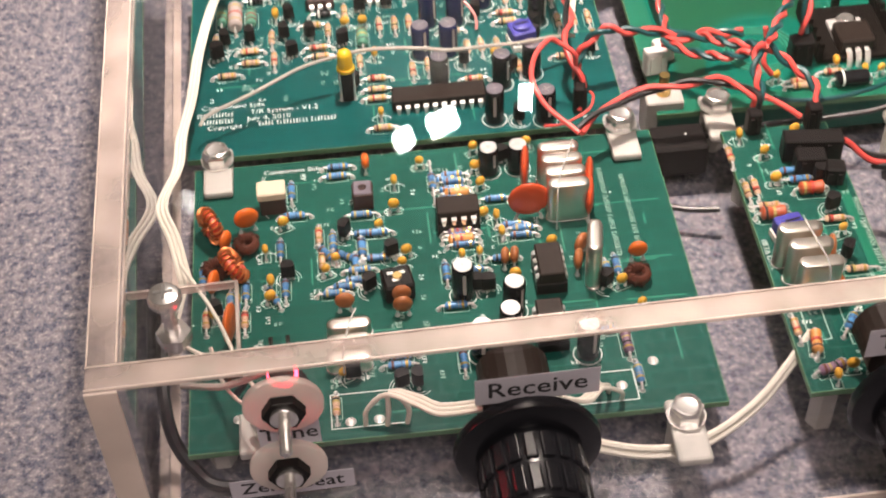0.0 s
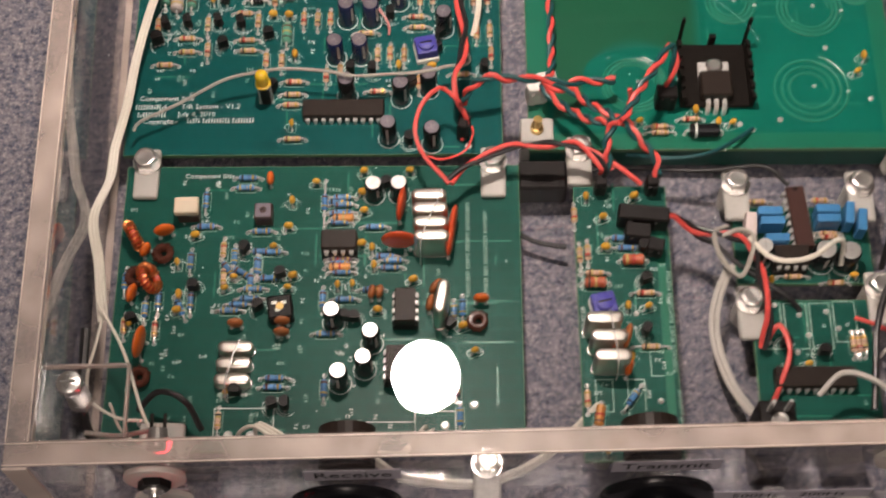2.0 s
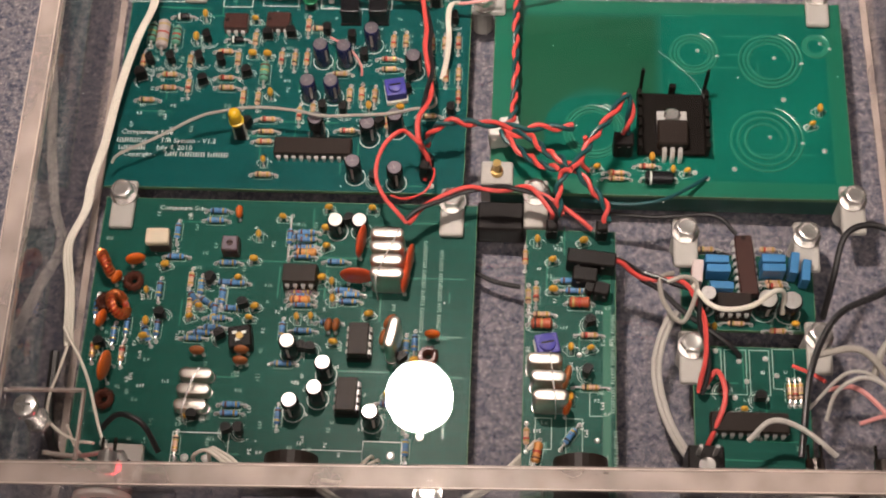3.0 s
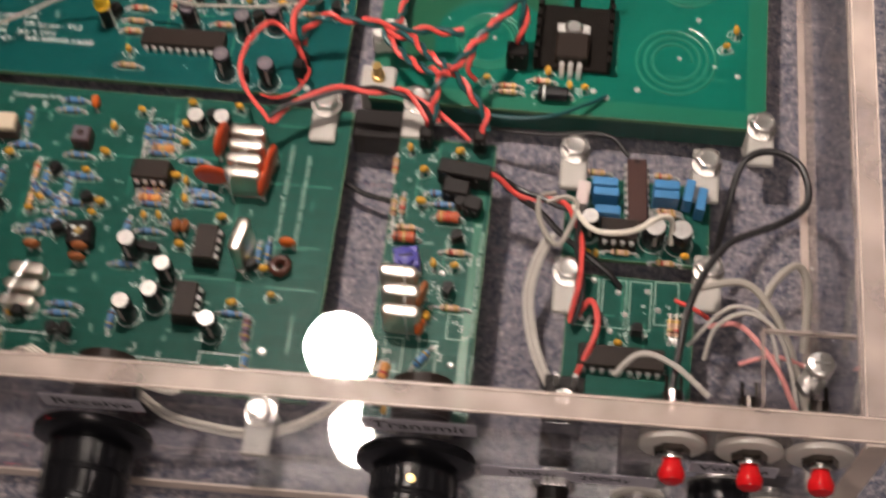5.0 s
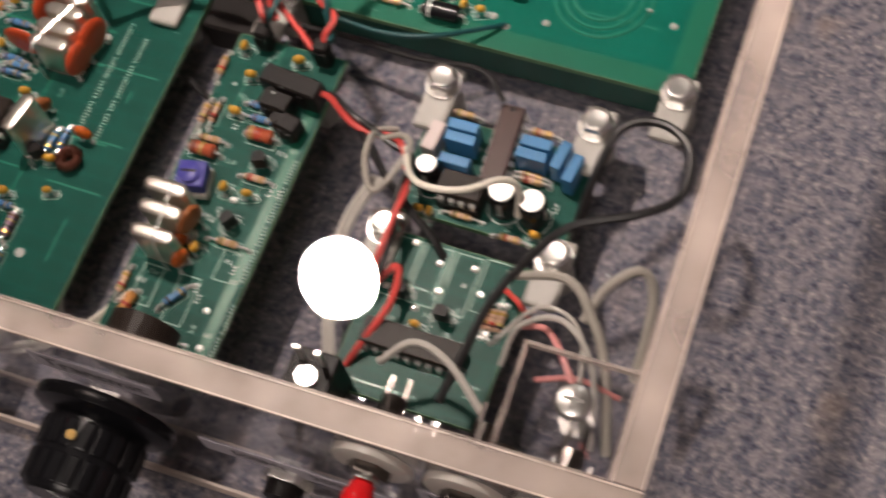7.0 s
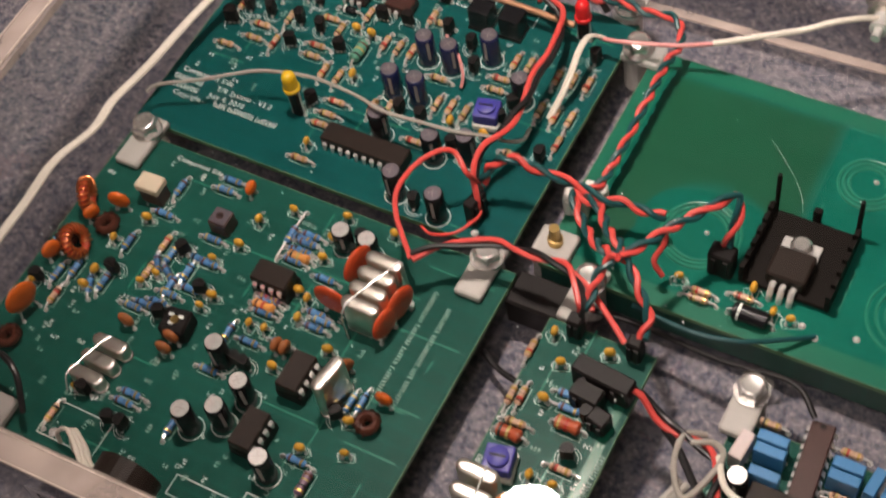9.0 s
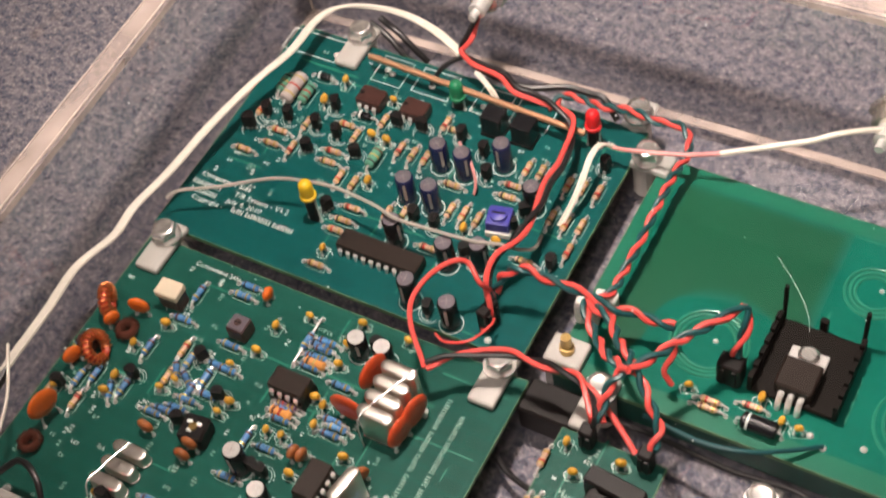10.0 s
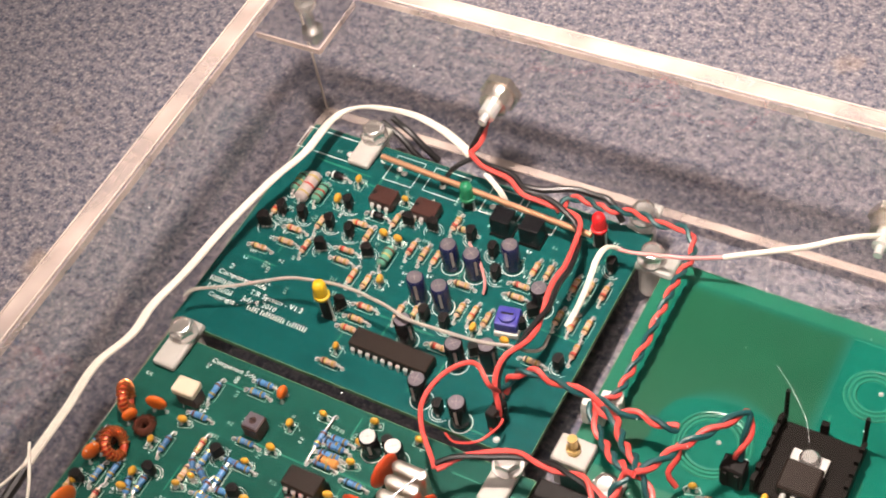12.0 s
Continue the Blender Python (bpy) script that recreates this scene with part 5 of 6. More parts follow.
part("under_panel", block(-0.0545, 0.0545, -0.0352, -0.0338, -(ZB - 0.0016 - BASE) + 0.0004, -0.0002), GREEN, pa, "dark green strip of board standing below the front edge")
pads("pa", ((121.6, 251.6), (118.0, 253.5), (146.0, 280.0), (130.0, 255.0), (157.5, 262.0)), 0.9)

# Lighter green strip along the right edge of the oscillator board
part("edge_track", block(0.0093, 0.0116, -0.0390, 0.0300, 0.00161, 0.00165), BORDER, BOARDS["tx"][0], "lighter green strip along the board edge")

# print on the boards
silk_words("tr", "Component Side", -51.6, 263.3, 2.4)
silk_bars("tr", -56.0, 260.4, 0, (9.4,), 1.6, strong=True)
silk_words("tr", "T/R System - V1.2", -38.4, 260.5, 2.4)
silk_bars("tr", -55.6, 257.8, 0, (8.6,), 1.6, strong=True)
silk_words("tr", "July 4, 2010", -42.4, 257.9, 2.4)
silk_words("tr", "Copyright -", -53.0, 255.4, 2.2)
silk_bars("tr", -35.0, 255.7, 0, (4.0, 8.2, 6.6), 1.6, strong=True)
silk_words("rx", "Component Side", -37.0, 237.0, 2.1)
silk_frame("tr", -64.0, -43.5, 312.6, 320.6)
silk_frame("tr", -32.9, -23.4, 311.0, 320.6)
silk_frame("tr", -19.9, -8.4, 311.6, 320.6)
silk_frame("tr", -0.9, 9.1, 311.0, 320.6)
silk_frame("tr", 11.1, 22.1, 311.0, 320.6)
silk_frame("rx", 23.0, 34.0, 157.0, 165.0)
silk_frame("rx", 6.0, 23.0, 157.0, 162.0)
silk_frame("rx", -31.0, -15.0, 157.0, 166.0)
silk_bars("rx", 37.5, 213.0, -90, (9.0, 6.0, 5.0, 8.0), 1.2)
silk_bars("rx", 42.5, 211.0, -90, (7.0, 9.0, 3.0, 7.0), 1.2)
silk_words("tx", "Component Side", 68.6, 203.5, 1.9, 90)
silk_words("tx", "UXO V1.00", 68.6, 187.5, 1.9, 90)
silk_bars("tx", 92.4, 188.0, 90, (8.0, 5.0, 9.0, 6.0), 1.1)
silk_bars("tx", 93.2, 160.0, 90, (9.0, 7.0), 1.1)
for key, fx0, fx1, fy0, fy1 in (("key", 117.5, 123.5, 182.0, 195.5), ("key", 124.5, 130.5, 182.0, 195.5), ("key", 131.5, 137.0, 182.0, 195.5), ("key", 138.0, 144.0, 184.0, 196.0),
                                ("tx", 71.0, 75.5, 162.0, 171.0), ("tx", 79.5, 84.0, 160.0, 171.0), ("tx", 86.0, 90.0, 172.0, 179.0)):
    silk_frame(key, fx0, fx1, fy0, fy1, True)
for x, y, turn, hx, hy, rounded in PRINTED:
    key = next((k for k, (x0, x1, y0, y1) in BOUNDS.items() if x0 + 3 < x < x1 - 3 and y0 + 3 < y < y1 - 3), "")
    if not key:
        continue
    b, bx, by, bz = BOARDS[key]
    if rounded:
        bm = tube([Vector((hx * math.cos(0.45 * i), hy * math.sin(0.45 * i), 0)) * MM for i in range(10)], 0.00009, 4, raw=True)
    else:
        bm = bmesh.new()
        for sg in (-1, 1):
            block(-hx * MM, hx * MM, (sg * hy - 0.08) * MM, (sg * hy + 0.08) * MM, 0, 0.00004, bm=bm)
            block((sg * hx - 0.08) * MM, (sg * hx + 0.08) * MM, -hy * MM, hy * MM, 0, 0.00004, bm=bm)
    part("silkscreen_outline", bm, SILK if rounded else FAINT, b, m=pose(x * MM - bx, y * MM - by, 0.00162, 0, 0, turn))
pads("key", ((122.0, 195.0), (128.5, 192.0), (130.5, 186.0), (136.0, 193.0), (139.0, 188.0), (119.5, 184.0), (143.0, 180.0), (127.0, 181.0)), 0.8)
pads("tx", ((70.5, 158.0), (76.0, 156.0), (81.0, 158.0), (88.0, 165.0), (90.0, 157.0), (79.0, 174.0), (83.0, 190.0)), 0.8)
pads("rx", ((-50.5, 162.0), (38.8, 166.8), (33.0, 222.5), (-27.0, 158.5), (-21.0, 158.5), (31.0, 161.0)), 1.2)
pads("tr", ((38.0, 246.6), (-29.9, 316.0), (-27.8, 315.0), (-14.8, 315.0), (2.2, 313.9), (15.2, 314.4), (-46.9, 315.5)), 1.0)
rng = random.Random(5)
for key, x0, x1, y0, y1, n in (("rx", -58, 32, 160, 236, 150), ("tr", -58, 44, 264, 318, 150), ("tx", 69, 92, 152, 227, 60), ("af", 115, 149, 205, 224, 24), ("key", 118, 146, 163, 194, 16)):
    for i in range(n):
        silk_bars(key, rng.uniform(x0, x1), rng.uniform(y0, y1), rng.choice((0, 90)), (rng.uniform(1.2, 2.6),), 1.0, strong=i % 2 == 0)
for key, x0, x1, y0, y1, n in (("rx", -58, 50, 160, 238, 26), ("tr", -60, 45, 246, 318, 26), ("tx", 69, 92, 152, 230, 10), ("key", 117, 146, 162, 196, 8), ("pa", 75, 160, 252, 312, 10)):
    b, bx, by, bz = BOARDS[key]
    for i in range(n):
        px, py = rng.uniform(x0, x1), rng.uniform(y0, y1)
        ln = rng.uniform(5, 22)
        bm = bmesh.new()
        if rng.random() < 0.5:
            block(0, ln * MM, -0.0002, 0.0002, 0, 0.00002, bm=bm)
            if px + ln > x1:
                px = x1 - ln
        else:
            block(-0.0002, 0.0002, 0, ln * MM * 0.6, 0, 0.00002, bm=bm)
            if py + ln * 0.6 > y1:
                py = y1 - ln * 0.6
        part("track", bm, TRACK, b, m=pose(px * MM - bx, py * MM - by, 0.00161))
rod = part("bus_rod", tube([(-0.0339, 0.3143, 0.0220), (0.0349, 0.3109, 0.0225)], 0.0009, 10, step=0.01), BARE_COPPER, smooth=True)
tagged(rod, "thin bare copper bus rod raised across the board", "rod")

# ---------------------------------------------------------------- wiring
ribbon([(-58.8, 184, 34.5), (-59.5, 186.9, 34), (-62.9, 203.2, 30), (-66.8, 218.5, 26), (-63.4, 230.8, 26), (-62.4, 239.8, 28), (-60.3, 253.1, 28), (-58.8, 270.9, 28), (-55.7, 289.9, 28), (-52.2, 302.9, 28), (-52.6, 318.9, 26), (-47.1, 326.2, 25.8), (-33.4, 329.4, 25.5), (-21.1, 327.8, 25.2), (-10.5, 323.6, 25), (-7.5, 321.5, 25.5)], 3, "white", 0.54,
       "white flat cable along the wall and round the board corner", (1, 0.3, 0.3))
wire("grey", [(-58.7, 247.6, 24), (-56.5, 250.4, 25), (-45.5, 255.8, 26), (-34.4, 262.2, 27), (-27.1, 264.1, 28), (-15.9, 265.4, 29), (-3.2, 264.7, 28.7), (4.4, 263.3, 28.3), (14.2, 263.9, 28), (24.9, 265.4, 27), (31.8, 267.8, 26), (36.8, 268.9, 25), (38.5, 273, 21.5), (37.1, 279.2, 18)], 0.5, "thin grey wire arching over the board past the yellow lamp")
pair("red", "black", [(-2.3, 336, 38), (-5.4, 330.8, 34.3), (-5.8, 324.5, 30.7), (-7.6, 321.8, 27), (-4, 319.8, 27), (-1.1, 318.9, 27), (6.9, 317.9, 27), (12.8, 314.6, 26.7), (18.2, 314.5, 26.3), (24.8, 313.7, 26), (30.4, 311.5, 26), (33.3, 306.4, 26), (35.3, 296.3, 27.3), (35.4, 288.1, 28.7), (37.1, 277.9, 30), (36.3, 268.3, 30), (34.2, 262.4, 30), (34.2, 257.7, 29), (35.3, 254.3, 27), (37, 252.2, 25), (37.6, 251, 21), (36.5, 248.6, 17)], 0.76, 48, "red and black supply wires from the power socket over the board")
wire("black", [(-6.2, 321, 26), (-9.1, 318.9, 25), (-11.1, 316.3, 24), (-15, 315.3, 17)], 0.75, "black wire end soldered beside the bus rod")
wire("red", [(35.9, 255.5, 22), (35.7, 253.7, 28), (35, 251.8, 33), (31.1, 254.5, 35), (28.5, 252.9, 37), (24.9, 249, 36), (23.1, 243.6, 35), (23.3, 238.7, 34), (25.8, 234.2, 31.5), (31.1, 229, 29), (32.4, 227.5, 28.5)], 0.65)
wire("red", [(38.9, 249.6, 22), (39.3, 246.8, 23), (36.9, 240.6, 24), (30.8, 239.2, 21.5), (26.3, 241.6, 19)], 0.36)
wire("pink", [(3.8, 297.2, 20), (10.5, 291.2, 23), (14.2, 286.9, 20), (14.2, 285.1, 17)], 0.4, "thin red-brown wire bent over a small part")
pair("red", "teal", [(23.1, 313.6, 24), (23.8, 315.4, 24.2), (24.3, 318.7, 24.5), (29, 319.7, 24.8), (35.5, 319, 25), (44.3, 320.7, 25), (51.2, 319.7, 25), (57.8, 320.6, 25), (61.4, 317.7, 25), (63.2, 312.4, 25), (62.5, 304.9, 25), (62.6, 293, 24.5), (62.8, 282.5, 24), (62.6, 273, 23.5), (62.5, 267.8, 23.5), (60.5, 263.5, 24)], 0.66, 9.0)
pair("red", "teal", [(36.2, 256, 24), (38.5, 257.7, 30), (43.3, 258.8, 34), (48.3, 259.3, 32.7), (55.2, 260, 31.3), (60.2, 260.5, 30), (65.8, 259.5, 29), (71, 261.4, 28), (76.9, 261.6, 27), (80.7, 262.9, 26)], 0.72, 12.0)
pair("red", "teal", [(59.4, 260.1, 28), (63.3, 257.7, 30), (68, 255.2, 32), (72.3, 249.6, 34), (77.5, 245.5, 36), (79.8, 241.8, 38)], 0.72, 10.0)
pair("red", "teal", [(58.9, 259.2, 28), (61.6, 255.6, 29), (65.3, 251.4, 30), (71.6, 245.5, 33), (76.8, 242.8, 36)], 0.72, 9.0)
pair("red", "teal", [(79.7, 240.4, 40), (83.5, 246.8, 39.3), (86.2, 252.3, 38.7), (91.1, 259.8, 38), (94.5, 265.8, 37), (96.3, 268.1, 36), (97.5, 265.3, 33), (96.8, 262.8, 29), (96.4, 261.3, 25)], 0.72, 13.0)
pair("red", "teal", [(79.3, 240.7, 40), (81.2, 241.2, 37.7), (85.5, 237.2, 35.3), (89.7, 233, 33), (90.2, 228.2, 31)], 0.72, 11.0)
pair("red", "teal", [(79.4, 240.9, 40), (77.7, 240.4, 38), (76.2, 236.3, 36), (76.4, 232.1, 34), (77, 229.5, 32)], 0.72, 9.5)
wire("red", [(83.9, 255.3, 33), (84.4, 254.1, 29.3), (83.1, 250.8, 25.7), (85.5, 250, 22)], 0.72)
pair("red", "black", [(32.4, 228, 28.5), (36.6, 232.3, 29.2), (43.1, 235.6, 30), (49.9, 238.1, 30.7), (55.2, 238, 31.3), (62.3, 238, 32), (67.7, 237.5, 32.5), (72.4, 233.8, 33), (75.2, 229.7, 33), (75, 229.1, 30)], 0.7, 24)
wire("red", [(67.2, 238.3, 31), (72.6, 236.5, 30.5), (78.3, 233, 30), (83.2, 229.8, 28.5), (86.2, 227.8, 27)], 0.72)
wire("black", [(-3.2, 320.5, 24), (4.4, 318.8, 24), (14.3, 318.6, 24), (24, 322.6, 24), (31.1, 322.9, 24), (35, 322.7, 24), (40, 320, 20)], 0.95, "thick black cable behind the board")
wire("black", [(-43, 329, 18), (-36.5, 327.5, 16), (-31, 326, 12), (-27, 326, 8)], 1.0, "black cable dropping behind the board")
wire("black", [(-41, 331.5, 18), (-34.5, 330, 16), (-29, 329, 12), (-25, 329, 8)], 1.0, "black cable dropping behind the board")
wire("teal", [(83, 239, 24), (88, 239.5, 22), (98, 239, 22), (108, 241, 22), (117, 247.5, 19), (121.5, 251.8, 16.5)], 0.6, "dark green wire soldered to the amplifier board")
ribbon([(44.1, 308.8, 24), (41.8, 305.4, 27), (41.3, 300.3, 27), (41.7, 294.8, 25), (41.1, 289.3, 21), (39.7, 284.4, 17)], 2, "white", 0.45, "two white wires bent down to the board")
wire("pink", [(42.5, 308.4, 24), (46.8, 308, 24.7), (54.4, 309.4, 25.3), (63.1, 311.5, 26), (71.6, 313.7, 28)], 0.55, "pale pink sleeve of the wire to the aerial socket")
wire("white", [(71.6, 313.7, 28), (80.8, 317.7, 30), (91, 322.3, 32), (97.2, 325.5, 34), (103.5, 329.5, 34), (108, 333, 32)], 0.75, "white wire running to the socket in the back wall")
ribbon([(-0.2, 316.8, 26), (5.6, 314.3, 23), (6.9, 313.9, 18)], 2, "white", 0.55, "pale stripped wire ends on the board")
wire("black", [(153, 206, 17), (154.5, 214, 27), (157.5, 225, 33), (165, 228, 34), (172, 224, 34), (173.5, 214, 34), (167, 207.5, 34), (155, 201.5, 33), (149, 193, 32), (145, 182, 32), (143.5, 172, 31), (142, 160, 30)], 0.95, "black cable in a wide loop beside the wall")
wire("grey", [(110, 217, 22), (106, 214, 24), (107, 206, 25), (112, 200, 26), (116, 210, 28), (113, 214, 26), (108, 213, 24)], 0.7, "small grey wire loop beside the audio board")
wire("white", [(115, 211, 27), (119, 204, 30), (124, 202, 31), (131, 203.5, 31), (137.5, 208.5, 30), (140.5, 209, 27), (141, 206, 20)], 0.75, "white wire arching over the audio board")
ribbon([(110, 205, 22), (106.5, 197, 18), (105.5, 188, 14), (108.5, 176, 12), (113, 166, 14), (117, 158, 22)], 2, "dull", 0.8, "dull white flat cable lying beside the keyer board")
pair("red", "black", [(90, 216, 28), (94, 218, 27), (101, 215.5, 23), (111, 213, 24), (116, 209, 25), (117.5, 199, 26), (118.5, 189, 25), (117, 181, 20)], 0.75, 22)
wire("red", [(117, 181, 20), (121.5, 187, 22), (123.5, 179, 23), (120, 169, 20), (118, 165, 17)], 0.75)
wire("black", [(101, 215, 21), (106, 211, 23), (112, 205, 23), (119, 200, 22), (125.5, 196, 20), (129, 193.3, 17.3)], 0.85, "black cable to the keyer board")
wire("black", [(55, 238, 12), (80, 240, 14), (105, 237, 18), (122, 236, 22), (129, 231, 20)], 0.7, "thin black lead in front of the amplifier board")
wire("black", [(52, 222, 8), (58, 219, 8), (66, 217, 9)], 0.8, "black lead on the case bottom")
for k, pts in enumerate(([(146, 189, 30), (158, 190, 34), (165, 184, 33), (170, 176, 30), (175, 161, 26)], [(163, 184, 30), (165.5, 191, 33), (171, 196, 34), (174.5, 192, 30), (175, 178, 22)],
                         [(150, 172, 26), (152, 178, 33), (159, 181, 36), (166, 177, 36), (170, 170, 32), (172, 160, 30)], [(128, 164, 30), (134, 169, 33), (142, 167, 33), (151, 160, 32)],
                         [(146, 176, 24), (155, 183, 34), (164, 180, 34), (168, 165, 32)])):
    wire(("grey", "grey", "dull", "dull", "dull")[k], pts, (1.0, 1.0, 0.6, 0.8, 0.5)[k], ("beige-grey cable bending beside the clear wall", "beige-grey cable loop against the wall", "thin white wire ring", "white wire over the keyer board", "thin white wire curl")[k])
wire("pink", [(151, 181, 26), (157, 180, 31), (162, 175, 33), (167, 168, 33), (172, 158, 31)], 0.7, "pinkish red wire to the front sockets")
wire("pink", [(158, 170, 30), (166, 172, 32), (174, 172, 28)], 0.6, "short pinkish wire near the corner")
wire("red", [(143, 190, 20), (148, 187, 22), (151, 184, 24)], 0.6, "short red wire at the keyer board")
fan = [(-9, 151, 25.6), (-3, 149.8, 27), (3, 149, 29)]
for i, (ex, ey) in enumerate(((-23.9, 157.1), (-19.4, 156.6), (-15.2, 156.7))):
    wire("white", [(ex, ey, 16.2), (ex + 0.5, ey + 0.6, 20.5), (-19.2 + 0.9 * i, 158.2 + 0.4 * i, 24.4), (-13.2 + 0.6 * i, 154.2 + 0.9 * i, 25.2)] + [(x + 0.3 * i, y + 1.1 * i, z) for x, y, z in fan], 0.55, "white wire of a flat cable soldered to the receiver board")
for i, (ex, ey) in enumerate(((26.0, 160.4), (27.8, 159.4), (30.2, 157.4))):
    wire("white", [(ex, ey, 16.2), (ex - 0.4, ey - 1.2, 20.0), (23.4 + 0.9 * i, 154.8 - 0.5 * i, 25.0), (19.6 + 0.9 * i, 150.0 - 0.3 * i, 27.0), (14.0 + 0.5 * i, 149.2, 30.0)], 0.5, "white wire from the receive control to the board")
ribbon([(12, 149.5, 24), (19, 146.2, 19), (28.7, 145.8, 14), (36.2, 145.9, 12), (42.8, 146.8, 11), (47.8, 148.2, 12), (53, 150, 14), (61, 155, 16.5), (71.5, 163.5, 23.8)], 2, "white", 0.8, "white flat cable looping between two boards", (0, 0.5, 0.8))
wire("white", [(-59, 185.5, 34.5), (-59.5, 176, 37), (-59.4, 166, 42), (-57, 158, 46), (-50, 153, 47), (-43, 151, 50)], 0.42, "thin white wire leaving the flat cable for the tune button")
wire("white", [(-52, 157, 46), (-50, 152, 40), (-46, 150, 36), (-42, 152, 40)], 0.4, "thin white wire to the tune button")
wire("white", [(-60, 188, 38), (-53, 176, 34), (-47, 160, 33), (-42, 151, 36)], 0.45, "thin white wire to the push buttons")
wire("grey", [(-58, 150, 44), (-50, 149.5, 43), (-43, 150, 45), (-39, 150, 48)], 0.7, "grey wire behind the tune button")
wire("black", [(-66, 186, 24), (-65.8, 170, 22), (-65.2, 163.4, 20), (-64.7, 160.5, 17), (-63.4, 157.8, 13.5), (-60.5, 154.6, 10.5), (-55.5, 151, 8.5), (-42, 149.5, 8), (-30, 149.5, 8)], 1.4, "black cable in the front corner under the board")
wire("black", [(-50, 163, 23.5), (-44, 166.5, 28), (-37, 164, 28), (-33, 158, 22)], 0.8, "short black bent lead on the board")

# ---------------------------------------------------------------- sockets in the back wall
CHROME = shader("chrome_plating", (0.76, 0.70, 0.64), 0.26, 0.9, grain=0.15, scale=500, bump=0.05)


def jack_nut(x, z, label):
    t = thing("panel_socket", label, "socket", "sockets in the back wall", CASE @ pose(x * MM, Y1 - WALL, z * MM, 90, 0, 0))
    part("flange_nut", turned([(0.0062, 0.0002), (0.0062, 0.0026)], 6), CHROME, t)
    part("thread_collar", turned([(0.0043, 0.0026), (0.0046, 0.0030), (0.0043, 0.0036), (0.0046, 0.0042), (0.0043, 0.0048), (0.0046, 0.0054), (0.0042, 0.0070)], 18), CHROME, t)
    part("solder_tag", turned([(0.0025, 0.0070), (0.0025, 0.0110), (0.0012, 0.0112), (0.0012, 0.0140)], 12), TIN, t)
    return t


jack_nut(-2.3, 38.0, "chrome power socket with a hex nut in the back wall")
jack_nut(109.5, 31.0, "chrome aerial socket with pale insulator in the back wall")

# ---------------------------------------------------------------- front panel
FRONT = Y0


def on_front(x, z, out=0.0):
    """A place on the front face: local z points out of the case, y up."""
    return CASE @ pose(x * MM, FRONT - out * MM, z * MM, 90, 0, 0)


def lets_light_through(m, colour, share):
    """A milky plastic that passes light from behind."""
    nt = m.node_tree
    glow = nt.nodes.new("ShaderNodeBsdfTranslucent")
    glow.inputs["Color"].default_value = (*colour, 1)
    mix = nt.nodes.new("ShaderNodeMixShader")
    mix.inputs[0].default_value = share
    out = nt.nodes["Material Output"].inputs["Surface"]
    nt.links.new(out.links[0].from_socket, mix.inputs[1])
    nt.links.new(glow.outputs[0], mix.inputs[2])
    nt.links.new(mix.outputs[0], out)
    return m


DISC = lets_light_through(see_through(shader("translucent_nylon_washer", (0.80, 0.76, 0.71), 0.3, grain=0.05, scale=300), 0.35), (0.92, 0.88, 0.82), 0.3)
PAPER = see_through(shader("clear_label_tape", (0.60, 0.56, 0.62), 0.5, grain=0.05, scale=300), 0.15)
DARK_STEEL = shader("blackened_steel", (0.16, 0.14, 0.13), 0.18, 1.0, grain=0.2, scale=600)
RED_CAP = shader("red_button_cap", (0.66, 0.010, 0.014), 0.15, grain=0.06, scale=300)


def push_button(x, z, cap=None):
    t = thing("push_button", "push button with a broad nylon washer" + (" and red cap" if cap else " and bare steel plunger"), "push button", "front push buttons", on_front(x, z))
    part("nylon_washer", turned([(0.0072, 0.0002), (0.0074, 0.0006), (0.0074, 0.0016), (0.0070, 0.0019)], 28), DISC, t, smooth=True)
    part("hex_nut", turned([(0.0040, 0.0019), (0.0040, 0.0038)], 6), DARK_STEEL if cap else BLACK, t)
    part("bushing", turned([(0.0026, 0.0038), (0.0026, 0.0046)], 16), STEEL, t)
    if cap:
        part("cap", turned([(0.0016, 0.0046), (0.0021, 0.0050), (0.0023, 0.0060), (0.0028, 0.0070), (0.0030, 0.0082), (0.0026, 0.0094), (0.0015, 0.0101)], 16), RED_CAP, t, "glossy red button cap", smooth=True)
    else:
        part("plunger", turned([(0.0011, 0.0046), (0.0011, 0.0120), (0.0007, 0.0124)], 12), STEEL, t)
    part("body", turned([(0.0024, -0.0110), (0.0024, -WALL - 0.0002)], 16), DARK_STEEL if cap else GREY_SLOT, t)
    for i in (-1, 1):
        part("solder_tag", block(i * 0.0016 - 0.0004, i * 0.0016 + 0.0004, -0.0003, 0.0003, -0.0150, -0.0110), DARK_STEEL, t)
    return t


push_button(-40.0, 53.4)
push_button(-41.0, 34.7)
push_button(138.3, 53.8, True)
push_button(155.2, 53.5, True)
push_button(170.5, 53.8, True)
GLOW = bpy.data.materials.new("red_lamp_glow")
GLOW.use_nodes = True
GLOW.node_tree.nodes["Principled BSDF"].inputs["Base Color"].default_value = (0.6, 0.02, 0.03, 1)
GLOW.node_tree.nodes["Principled BSDF"].inputs["Emission Color"].default_value = (1.0, 0.03, 0.06, 1)
GLOW.node_tree.nodes["Principled BSDF"].inputs["Emission Strength"].default_value = 7.0
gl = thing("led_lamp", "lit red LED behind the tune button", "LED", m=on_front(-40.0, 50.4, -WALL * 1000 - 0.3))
part("lens", turned([(0.0029, -0.0030), (0.0029, -0.0016), (0.0022, -0.0006), (0.0005, -0.0002)], 16), GLOW, gl, "glowing red lens", smooth=True)


